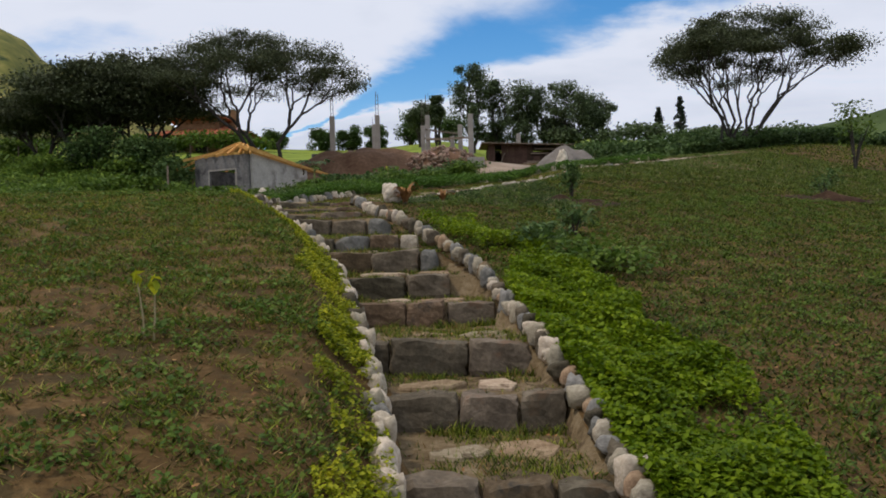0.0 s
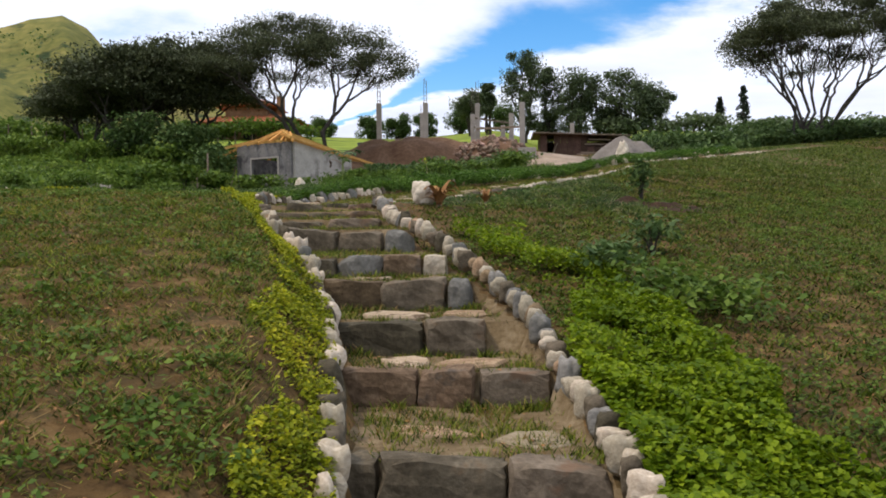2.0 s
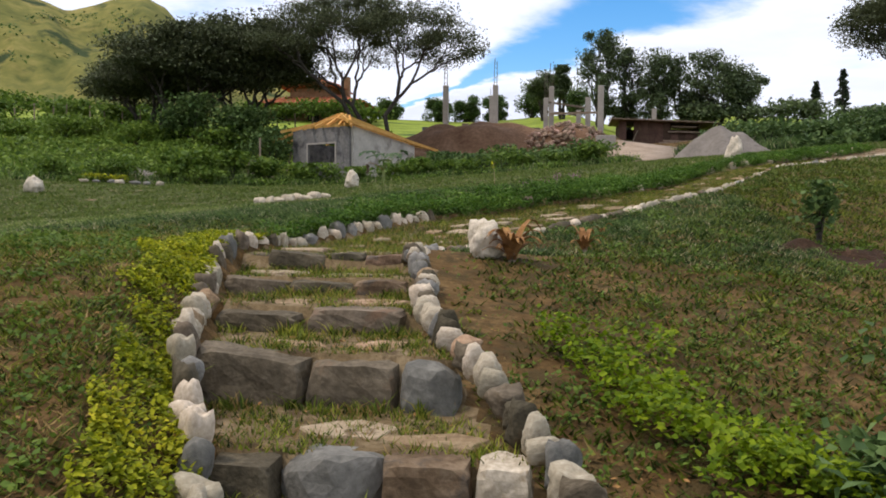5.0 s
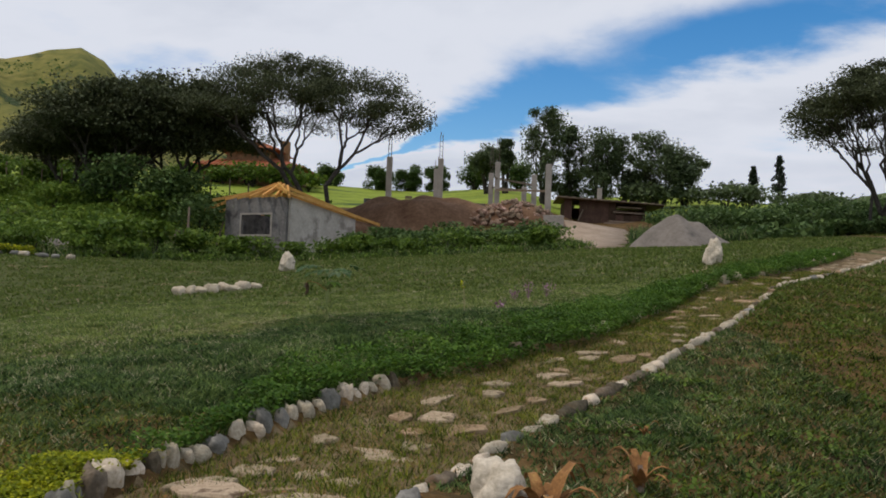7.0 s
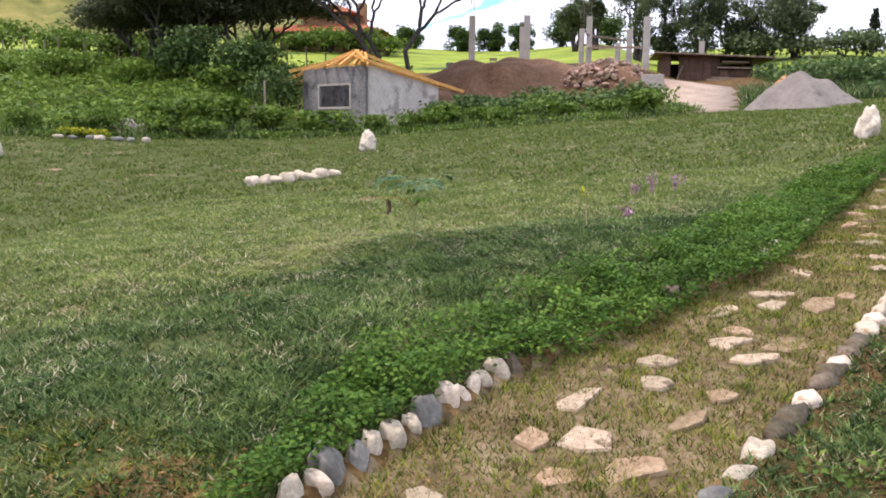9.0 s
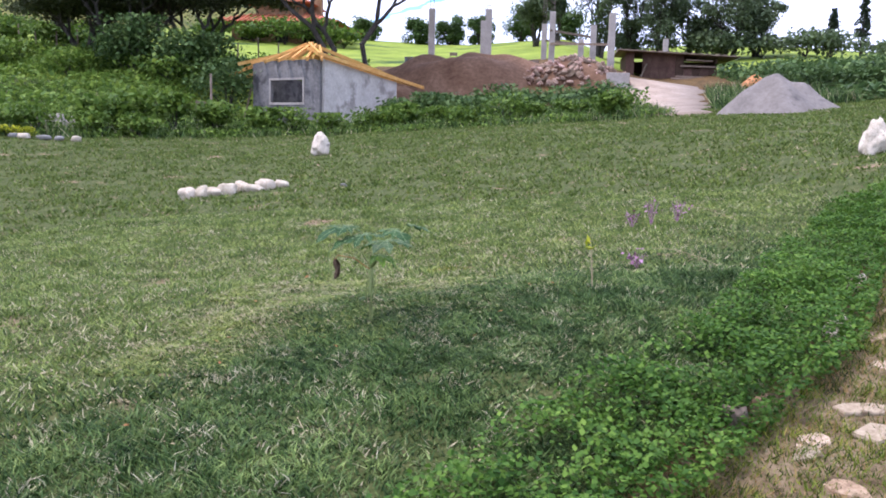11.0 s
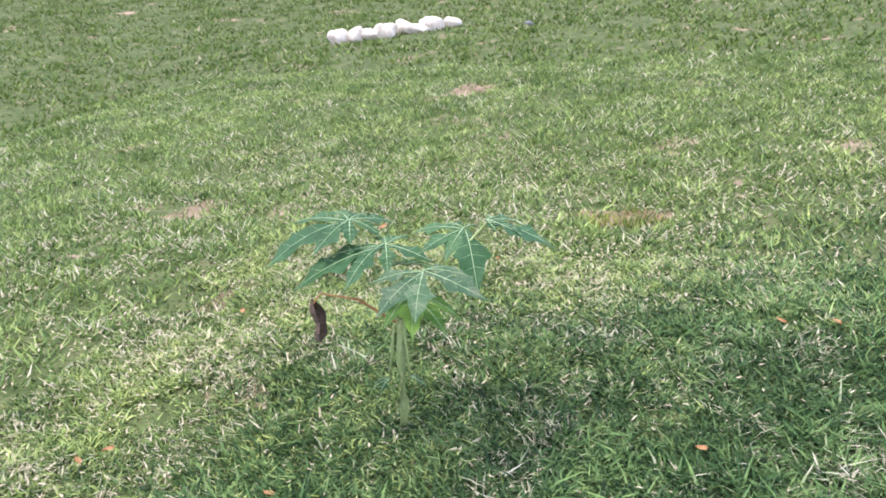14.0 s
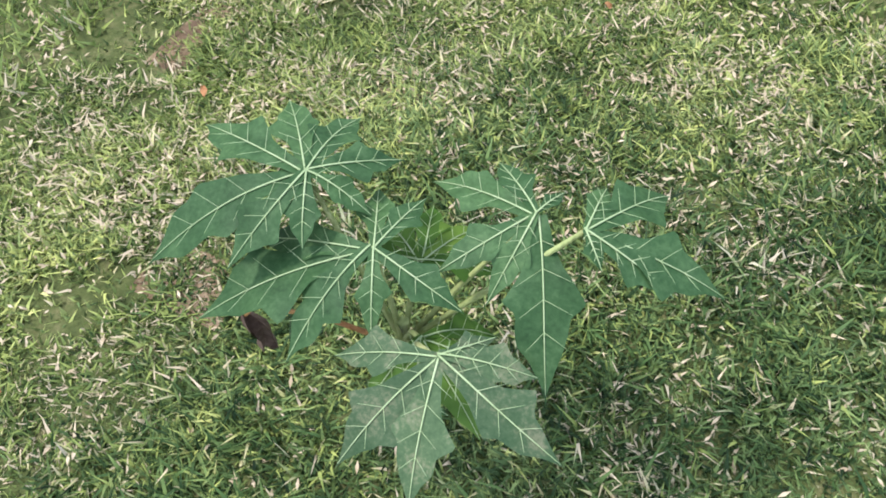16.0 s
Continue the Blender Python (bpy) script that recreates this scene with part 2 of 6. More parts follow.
L_EUC = leafy("gum_leaves", [(0.062, 0.09, 0.045), (0.105, 0.145, 0.072), (0.155, 0.205, 0.105)], 0.4, 0.25)
L_BUSH = leafy("bush_leaves", [(0.045, 0.08, 0.026), (0.078, 0.135, 0.042), (0.125, 0.20, 0.065)], 0.45, 0.3)
L_WEED = leafy("broad_weed_leaves", [(0.045, 0.085, 0.014), (0.09, 0.155, 0.024), (0.17, 0.25, 0.045)], 0.4, 0.35)
L_BANK = leafy("bank_weed_leaves", [(0.055, 0.10, 0.018), (0.11, 0.185, 0.03), (0.20, 0.29, 0.055)], 0.45, 0.35)
L_CLOVER = leafy("clover_leaves", [(0.065, 0.112, 0.005), (0.13, 0.205, 0.008), (0.235, 0.32, 0.016)], 0.4, 0.4)
L_YELLOW = leafy("yellow_green_leaves", [(0.11, 0.15, 0.010), (0.25, 0.29, 0.016), (0.46, 0.45, 0.03)], 0.55, 0.4)
L_COVER = leafy("groundcover_leaves", [(0.034, 0.08, 0.011), (0.07, 0.15, 0.02), (0.15, 0.26, 0.045)], 0.45, 0.35)
L_CONIFER = leafy("conifer_needles", [(0.025, 0.038, 0.024), (0.04, 0.058, 0.036), (0.06, 0.08, 0.048)], 0.35, 0.1)


def grass_material(name, greens, straw, amount, island=0.85):
    """Blades: mostly green, some of them dry, in patches."""
    m = leafy(name, greens, island, 0.25, 0.5, 2.2)
    nt = m.node_tree
    bs = nt.nodes["Principled BSDF"]
    src = bs.inputs["Base Color"].links[0].from_socket
    g = nt.nodes.new("ShaderNodeNewGeometry")
    patch = nt.nodes.new("ShaderNodeTexNoise")
    patch.inputs["Scale"].default_value, patch.inputs["Detail"].default_value = 4.0, 6.0
    nt.links.new(g.outputs["Position"], patch.inputs["Vector"])
    add = nt.nodes.new("ShaderNodeMath")
    add.operation = "MULTIPLY_ADD"
    add.inputs[1].default_value = 1.0
    nt.links.new(patch.outputs["Fac"], add.inputs[0])
    inv = nt.nodes.new("ShaderNodeMath")
    inv.operation = "SUBTRACT"
    inv.inputs[1].default_value = 0.5
    nt.links.new(g.outputs["Random Per Island"], inv.inputs[0]), nt.links.new(inv.outputs[0], add.inputs[2])
    mr = nt.nodes.new("ShaderNodeMapRange")
    mr.inputs["From Min"].default_value, mr.inputs["From Max"].default_value = 1.0 - amount, 1.1 - amount
    nt.links.new(add.outputs[0], mr.inputs["Value"])
    mix = nt.nodes.new("ShaderNodeMixRGB")
    mix.inputs[2].default_value = (*straw, 1)
    nt.links.new(mr.outputs[0], mix.inputs[0]), nt.links.new(src, mix.inputs[1])
    nt.links.new(mix.outputs[0], bs.inputs["Base Color"])
    for n in nt.nodes:
        if n.type == "BSDF_TRANSLUCENT":
            nt.links.new(mix.outputs[0], n.inputs["Color"])
    return m


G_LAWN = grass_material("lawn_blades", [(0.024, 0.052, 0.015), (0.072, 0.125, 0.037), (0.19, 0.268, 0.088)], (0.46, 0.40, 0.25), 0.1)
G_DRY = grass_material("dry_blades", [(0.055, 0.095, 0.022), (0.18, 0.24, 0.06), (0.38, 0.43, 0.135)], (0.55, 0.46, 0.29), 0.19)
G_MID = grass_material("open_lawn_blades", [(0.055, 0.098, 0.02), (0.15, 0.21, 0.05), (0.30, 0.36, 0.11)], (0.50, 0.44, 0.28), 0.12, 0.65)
G_FAR = grass_material("far_lawn_blades", [(0.05, 0.086, 0.014), (0.10, 0.145, 0.028), (0.175, 0.22, 0.05)], (0.34, 0.29, 0.17), 0.09, 0.4)
# longer green grass with part of its shade put into the colour
G_LONG = grass_material("shaded_long_blades", [(0.022, 0.049, 0.013), (0.067, 0.125, 0.034), (0.185, 0.275, 0.08)], (0.50, 0.45, 0.30), 0.07)
G_SLOPE = grass_material("slope_blades", [(0.052, 0.085, 0.010), (0.125, 0.17, 0.02), (0.26, 0.29, 0.042)], (0.32, 0.215, 0.085), 0.2)
G_HILL = grass_material("hill_blades", [(0.028, 0.052, 0.006), (0.07, 0.108, 0.012), (0.15, 0.185, 0.026)], (0.20, 0.135, 0.055), 0.08)
L_PAPAYA = leafy("papaya_leaf", [(0.018, 0.05, 0.014), (0.036, 0.085, 0.027), (0.07, 0.135, 0.048)], 0.25, 0.22, 0.55, 20)
L_PAPAYA_OLD = leafy("ailing_papaya_leaf", [(0.028, 0.065, 0.025), (0.055, 0.10, 0.042), (0.17, 0.18, 0.10)], 0.25, 0.3, 0.6, 26)
M_VEIN = material("leaf_vein", [(0.17, 0.25, 0.10), (0.25, 0.33, 0.15), (0.33, 0.40, 0.21)], 0.6, 20, 0)
M_STEM = material("papaya_stem", [(0.17, 0.22, 0.07), (0.25, 0.30, 0.10), (0.33, 0.34, 0.16)], 0.7, 12, 0.5, 60)
M_DRYLEAF = material("dry_leaf", [(0.13, 0.06, 0.025), (0.27, 0.13, 0.045), (0.45, 0.26, 0.09)], 0.8, 9, 0.3, 40)
M_BROWNLEAF = material("dead_papaya_leaf", [(0.05, 0.032, 0.022), (0.10, 0.068, 0.045), (0.17, 0.125, 0.085)], 0.9, 14, 0.4, 60)
M_PURPLE = material("purple_plant", [(0.19, 0.075, 0.13), (0.30, 0.15, 0.23), (0.45, 0.28, 0.38)], 0.8, 12, 0)
M_STRAW = material("dry_stalk", [(0.20, 0.15, 0.08), (0.33, 0.27, 0.16), (0.46, 0.41, 0.27)], 0.9, 14, 0)

# ---------------------------------------------------------------- building helpers
def obj(name, bm, mat, parent=None, smooth=False):
    me = bpy.data.meshes.new(name)
    bm.to_mesh(me)
    bm.free()
    for mm in (mat if isinstance(mat, (list, tuple)) else (mat,)):
        me.materials.append(mm)
    if smooth:
        me.shade_smooth()
    ob = new(name, me)
    ob.parent = parent
    return ob


def part(name, bm, mat, parent, label="", smooth=False):
    ob = obj(name, bm, mat, parent, smooth)
    if label:
        tagged(ob, label)
    return ob


def thing(name, at, label, category, group="", kind=""):
    ob = new(name)
    ob.location = at
    return tagged(ob, label, category, group, kind)


def raw(name, verts, faces, mat, parent=None, smooth=False):
    """A mesh out of numpy arrays: verts (n,3), faces (m,k)."""
    me = bpy.data.meshes.new(name)
    verts, faces = np.asarray(verts, np.float32), np.asarray(faces, np.int32)
    k = faces.shape[1]
    me.vertices.add(len(verts)), me.loops.add(faces.size), me.polygons.add(len(faces))
    me.vertices.foreach_set("co", verts.ravel())
    me.loops.foreach_set("vertex_index", faces.ravel())
    me.polygons.foreach_set("loop_start", np.arange(0, faces.size, k, dtype=np.int32))
    me.polygons.foreach_set("loop_total", np.full(len(faces), k, np.int32))
    me.update(calc_edges=True)
    for mm in (mat if isinstance(mat, (list, tuple)) else (mat,)):
        me.materials.append(mm)
    if smooth:
        me.shade_smooth()
    ob = new(name, me)
    ob.parent = parent
    return ob


def box(bm, lo, hi, m=None, bevel=0.0):
    """A block between two corners, turned by m."""
    g = bmesh.ops.create_cube(bm, size=1.0)["verts"]
    lo, hi = Vector(lo), Vector(hi)
    mid, size = (lo + hi) / 2, hi - lo
    for v in g:
        v.co = Vector((v.co.x * size.x, v.co.y * size.y, v.co.z * size.z)) + mid
    if bevel:
        es = list({e for v in g for e in v.link_edges})
        res = bmesh.ops.bevel(bm, geom=es, offset=bevel, segments=1, affect="EDGES")
        g = list({v for f in res["faces"] for v in f.verts} | {v for v in g if v.is_valid})
    if m is not None:
        bmesh.ops.transform(bm, matrix=m, verts=g)
    return g


def beam(bm, a, b, w, h=None):
    """A squared timber from a to b."""
    a, b = Vector(a), Vector(b)
    d = b - a
    m = Matrix.Translation(a) @ d.to_track_quat("X", "Z").to_matrix().to_4x4()
    h = h or w
    return box(bm, (0, -w / 2, -h / 2), (d.length, w / 2, h / 2), m)


def tube(bm, pts, radii, sides=6):
    """A tapering limb through points."""
    rings = []
    for i, p in enumerate(pts):
        p = Vector(p)
        d = Vector(pts[min(i + 1, len(pts) - 1)]) - Vector(pts[max(i - 1, 0)])
        q = d.to_track_quat("Z", "X")
        rings.append([bm.verts.new(p + q @ Vector((math.cos(a) * radii[i], math.sin(a) * radii[i], 0))) for a in (2 * math.pi * k / sides for k in range(sides))])
    for r0, r1 in zip(rings, rings[1:]):
        for k in range(sides):
            bm.faces.new((r0[k], r0[(k + 1) % sides], r1[(k + 1) % sides], r1[k]))
    bm.faces.new(rings[-1])
    bm.faces.new(rings[0][::-1])


def sstep(a, b, x):
    t = np.clip((x - a) / (b - a), 0, 1)
    return t * t * (3 - 2 * t)


# ---------------------------------------------------------------- lie of the land
# steps, from the foot of the stair upwards: front edge y, top z, left x, right x
STEPS = [(1.15, 0.06, 0.12, 0.92), (2.15, 0.25, -0.05, 0.80), (3.20, 0.53, -0.20, 0.67), (4.23, 0.71, -0.34, 0.63), (5.01, 0.90, -0.49, 0.53), (6.02, 1.07, -0.68, 0.40),
         (6.75, 1.26, -0.85, 0.28), (7.43, 1.46, -1.08, 0.02), (7.92, 1.61, -1.30, -0.20), (8.62, 1.81, -1.68, -0.55), (9.38, 1.92, -1.95, -0.88),
         (10.12, 2.02, -2.23, -1.00), (10.92, 2.14, -2.45, -1.22)]
SY = np.array([s[0] for s in STEPS])
SZ = np.array([s[1] for s in STEPS])
# the path's middle line above the stair: y, x, half width
PY = np.array([10.92, 11.5, 12.0, 12.5, 13.0, 13.5, 14.4, 15.2, 16.0, 18.0, 20.0, 22.0, 24.0, 28.0, 34.0])
PL = np.array([-2.45, -2.38, -2.25, -2.0, -1.74, -1.49, -0.85, -0.26, 0.32, 1.24, 2.34, 4.08, 5.53, 8.12, 12.52])
PR = np.array([-1.22, -1.12, -0.90, -0.66, -0.36, -0.05, 0.46, 0.90, 1.34, 2.42, 3.46, 4.98, 6.46, 9.05, 13.45])
PX, PW = (PL + PR) / 2, (PR - PL) / 2


def left_edge(y):
    return np.where(y < 10.92, np.interp(y, SY, [s[2] for s in STEPS]), np.interp(y, PY, PL))


def right_edge(y):
    return np.where(y < 10.92, np.interp(y, SY, [s[3] for s in STEPS]), np.interp(y, PY, PR))


def open_land(x, y):
    """Height of the land without stair and path."""
    x, y = np.asarray(x, float), np.asarray(y, float)
    slope = 0.895 + 0.19 * (y - 5.02) - 0.1 * np.clip(x, -6, 14)
    xc = np.clip(x, -9, 18)
    lawn = 2.68 + 0.08 * (xc + 2.51) + 0.07 * (y - 16) - 0.2 * sstep(16.2, 19, y) * (1 - sstep(26, 31, y)) * (1 - sstep(1, 4, x))
    lawn = lawn + 0.05 * np.clip(-12 - x, 0, 40)
    k = 0.45
    h = np.clip(0.5 + 0.5 * (lawn - slope) / k, 0, 1)
    z = lawn * (1 - h) + slope * h - k * h * (1 - h)
    # the bank and the fields behind the lawn
    west = 1 - sstep(-18.5, -15, x)
    z = z + 2.2 * sstep(46 - 12 * west, 57, y) * (1 - 0.75 * sstep(0, 6, x)) + 0.08 * np.clip(y - 57, 0, 45) - 0.2 * np.clip(y - 102, 0, 3000)
    # the land falls away behind the camera and far off
    z = z + 0.19 * np.clip(-8 - y, 0, 3000) - 0.06 * np.clip(x - 18, 0, 3000)
    return np.maximum(z, -40.0 + 0 * z)


def terrace(x, y):
    """The lawn beside the stair lies higher than its steps."""
    d = left_edge(y) - x
    return 0.27 * sstep(0.0, 0.45, d) * sstep(-3, 3, y) * (1 - sstep(8.5, 11.5, y))


def dip(x, y):
    """The path lies in a shallow trough between lawn and slope."""
    off = np.maximum(np.interp(y, PY, PL) - x, x - np.interp(y, PY, PR))
    return 0.12 * sstep(11.0, 11.9, y) * (1 - sstep(16.5, 20, y)) * (1 - sstep(0.1, 1.5, off))


def land(x, y):
    x, y = np.asarray(x, float), np.asarray(y, float)
    return open_land(x, y) + terrace(x, y) - dip(x, y)


def tread(y):
    """Height of the trodden earth in the stair."""
    i = np.clip(np.searchsorted(SY + 0.08, y, "right") - 1, 0, len(SY) - 1)
    return np.where(y < SY[0] + 0.08, SZ[0] - 0.19, SZ[i]) - 0.008


def ground_z(x, y):
    x, y = np.asarray(x, float), np.asarray(y, float)
    z = land(x, y)
    inside = (x > left_edge(y)) & (x < right_edge(y)) & (y > 0)
    stair = inside & (y < 10.92)
    path = inside & (y >= 10.92) & (y < 33)
    z = np.where(stair, tread(y), z)
    return np.where(path, z - 0.05, z)


def rough(x, y):
    """Small unevenness of the soil."""
    return 0.018 * np.sin(2.1 * x + 1.3 * np.sin(1.7 * y)) * np.cos(1.9 * y + 0.8 * np.sin(2.3 * x)) + 0.008 * np.sin(6.1 * x + 4.7 * y) * np.sin(5.3 * y - 3.9 * x)


def axis(parts):
    return np.unique(np.round(np.concatenate([np.arange(a, b, s) for a, b, s in parts]), 3))


SCRAPES = ((2.1, 12.5, 0.95, 0.36), (7.4, 15.6, 1.1, 0.48))


def scraped(x, y):
    wob = 0.4 * np.sin(5 * x + 2 * y) * np.cos(7 * y - 3 * x)
    return sum(1.0 * (((x - a) / c) ** 2 + ((y - b) / e) ** 2 < 0.8 + wob) for a, b, c, e in SCRAPES)


# worn spots in the lawn: x, y and the two half widths
BARE = ((-4.99, 17.94, 0.26, 0.208), (-3.8, 16.65, 0.22, 0.176), (-2.28, 18.05, 0.24, 0.192), (-4.35, 21.37, 0.3, 0.24), (-3.49, 15.09, 0.1, 0.08), (-3.39, 15.88, 0.12, 0.096), (-3.75, 16.72, 0.13, 0.104), (-3.28, 16.01, 0.1, 0.08), (-3.62, 16.46, 0.08, 0.064), (-3.36, 17.01, 0.1, 0.08))


def bald(x, y):
    wob = 0.35 * np.sin(17 * x + 3 * y) * np.cos(13 * y - 5 * x)
    return sum(1.0 * (((x - a) / c) ** 2 + ((y - b) / e) ** 2 < 0.8 + wob) for a, b, c, e in BARE)


gx = axis([(-3000, -300, 300), (-300, -40, 20), (-40, -8, 1.0), (-8, -3, 0.25), (-3, 2, 0.06), (2, 8, 0.25), (8, 40, 1.0), (40, 300, 20), (300, 3001, 300)])
gy = axis([(-3000, -300, 300), (-300, -20, 20), (-20, 0, 1.0), (0, 13, 0.06), (13, 22, 0.15), (22, 40, 0.5), (40, 100, 2.0), (100, 400, 20), (400, 3001, 300)])
XX, YY = np.meshgrid(gx, gy)
ZZ = ground_z(XX, YY) + rough(XX, YY)
idx = np.arange(XX.size).reshape(XX.shape)
quads = np.stack([idx[:-1, :-1], idx[:-1, 1:], idx[1:, 1:], idx[1:, :-1]], -1).reshape(-1, 4)
ground = raw("ground", np.stack([XX, YY, ZZ], -1).reshape(-1, 3), quads, (M_SOIL, M_MEADOW, M_THATCH, M_TRODDEN, M_SCRAPE), smooth=True)
far = (YY[:-1, :-1].ravel() > 62) | (XX[:-1, :-1].ravel() < -12) & (YY[:-1, :-1].ravel() > 45) | (XX[:-1, :-1].ravel() > 30)
turfed = ((XX < left_edge(YY) - 0.1) & (YY > 11.5 + 0.5 * np.sin(1.7 * XX) + 0.35 * np.sin(4.3 * XX + 1)) & (YY < 45) & (bald(XX, YY) < 0.5))[:-1, :-1].ravel()
dug = (scraped(XX, YY) > 0)[:-1, :-1].ravel()
worn = ((XX > left_edge(YY)) & (XX < right_edge(YY)) & (YY > 0.5) & (YY < 33) | (bald(XX, YY) > 0.5))[:-1, :-1].ravel()
ground.data.polygons.foreach_set("material_index", np.where(far, 1, np.where(turfed, 2, np.where(worn, 3, np.where(dug, 4, 0)))).astype(np.int32))
tagged(ground, "brown earth hillside thinly grown with short grass", "ground", kind="structure")

# ---------------------------------------------------------------- stones
def stone_bm(size, seed, blocky=0.0, lumps=0.16, sub=2, planes=5):
    """A stone of the given size about its middle: rounder or blockier, with lumps and chipped planes."""
    bm = bmesh.new()
    bmesh.ops.create_icosphere(bm, subdivisions=sub, radius=1.0)
    r = random.Random(seed)
    off = Vector((r.uniform(-50, 50), r.uniform(-50, 50), r.uniform(-50, 50)))
    cuts = [(Vector((r.gauss(0, 1), r.gauss(0, 1), r.gauss(0, 1))).normalized(), r.uniform(0.72, 0.92)) for _ in range(planes)]
    p = 2 + 7 * blocky
    for v in bm.verts:
        d = v.co.normalized()
        v.co = d / (abs(d.x) ** p + abs(d.y) ** p + abs(d.z) ** p) ** (1 / p)
        v.co *= 1 + lumps * noise.noise(d * 1.3 + off) + 0.45 * lumps * noise.noise(d * 3.7 + off)
        for n, h in cuts:
            e = v.co.dot(n) - h * (1.25 if blocky > 0.3 else 1.0)
            if e > 0:
                v.co -= n * e * 0.8
        v.co = Vector((v.co.x * size[0] / 2, v.co.y * size[1] / 2, v.co.z * size[2] / 2))
    return bm


def block_bm(size, seed, wear=0.26, lumps=0.075):
    """A roughly squared stone: worn edges, hewn faces."""
    bm = bmesh.new()
    bmesh.ops.create_cube(bm, size=2.0)
    bmesh.ops.subdivide_edges(bm, edges=bm.edges, cuts=5, use_grid_fill=True)
    r = random.Random(seed)
    off = Vector((r.uniform(-50, 50), r.uniform(-50, 50), r.uniform(-50, 50)))
    sk, tp = r.uniform(-0.12, 0.12), r.uniform(-0.1, 0.1)
    for v in bm.verts:
        c = v.co.copy()
        rnd_ = c.normalized() * 1.25
        q = c.lerp(rnd_, wear * (c.length / 1.73) ** 6 * 2.2)
        s_ = Vector((q.x * size[0], q.y * size[1], q.z * size[2])) * 4
        d = lumps * (noise.noise(s_ + off) + 0.7 * noise.noise(s_ * 2.6 + off))
        q += c.normalized() * d * 2
        q.x += sk * q.z * 0.3
        q.z *= 1 + tp * q.x
        v.co = Vector((q.x * size[0] / 2, q.y * size[1] / 2, q.z * size[2] / 2))
    return bm


TONES = {"g": (M_ROCK, "dark grey-brown rough stone block"), "b": (M_BLUE, "bluish grey stone block"), "w": (M_PALE, "pale cream stone block"), "o": (M_RUST, "rusty ochre stone block")}
# how each step's front is set with stones: start and end as hundredths of the width, and tone
FRONTS = ["0g48 50o98", "0g30 32g70 72o98", "0g36 38o70 72g99", "0g40 42g73 75g99", "0g13 14g61 62g99", "0o36 37o62 65g98", "0g47 48g79", "0o38 39g77 79b94", "0g20 21b52 53o78 80w95",
          "0g42 44g76 79b99", "3g44 49g93", "1g36 37g68 69o95", "0g20 21g53 55g75 76o98"]
rng = random.Random(4)
for (sy, sz, xl, xr), front in zip(STEPS, FRONTS):
    step = thing("stone_step", ((xl + xr) / 2, sy + 0.07, sz), "earth step faced with rough dark field stones", "step", "stair steps")
    below = float(tread(sy - 0.05))
    for k, spec in enumerate(front.split()):
        tone = next(c for c in spec if c.isalpha())
        a, b = (float(v) / 100 for v in spec.split(tone))
        x0, x1 = xl + a * (xr - xl), xl + b * (xr - xl)
        h = sz - below + 0.05
        size = ((x1 - x0) * 1.0, 0.17 + rng.uniform(0, 0.06), h * 1.02)
        bm = block_bm(size, rng.random()) if tone != "b" else stone_bm((size[0] * 1.04, size[1], size[2] * 1.1), rng.random(), 0.5, 0.12, 3)
        bmesh.ops.transform(bm, matrix=pose((x0 + x1) / 2 - step.location.x, rng.uniform(-0.02, 0.03), (below + sz) / 2 - sz - 0.025 + rng.uniform(-0.02, 0.012), 0, rng.uniform(-3, 3), rng.uniform(-4, 4)), verts=bm.verts)
        part("stone", bm, TONES[tone][0], step, TONES[tone][1], smooth=False)


def slab_bm(rx, ry, thick, seed):
    """A flat, irregular flagstone."""
    bm = bmesh.new()
    r = random.Random(seed)
    n = r.choice((5, 6, 7))
    ring = []
    for k in range(n):
        a = 2 * math.pi * k / n + r.uniform(-0.2, 0.2)
        q = r.uniform(0.6, 1.2)
        ring.append((math.cos(a) * rx * q, math.sin(a) * ry * q))
    top = [bm.verts.new((x * 0.93, y * 0.93, thick + r.uniform(-0.006, 0.006))) for x, y in ring]
    mid = [bm.verts.new((x, y, thick - 0.012)) for x, y in ring]
    low = [bm.verts.new((x * 0.98, y * 0.98, -0.05)) for x, y in ring]
    bm.faces.new(top)
    for p, q in ((top, mid), (mid, low)):
        for k in range(n):
            bm.faces.new((q[k], q[(k + 1) % n], p[(k + 1) % n], p[k]))
    bmesh.ops.recalc_face_normals(bm, faces=bm.faces)
    return bm


def slab(x, y, rx, ry, turn, tone, seed):
    ob = obj("paving_slab", slab_bm(rx, ry, 0.014, seed), tone)
    dz = (ground_z(x, y + 0.05) - ground_z(x, y - 0.05)) / 0.1 if y > 10.95 else 0.02
    ob.matrix_world = Matrix.Translation((x, y, float(ground_z(x, y)) + 0.0)) @ Matrix.Rotation(math.atan(float(dz)), 4, "X") @ Matrix.Rotation(turn, 4, "Z")
    return tagged(ob, "flat pale ochre flagstone sunk in trodden earth", "paving slab", "path flagstones")


rng = random.Random(11)
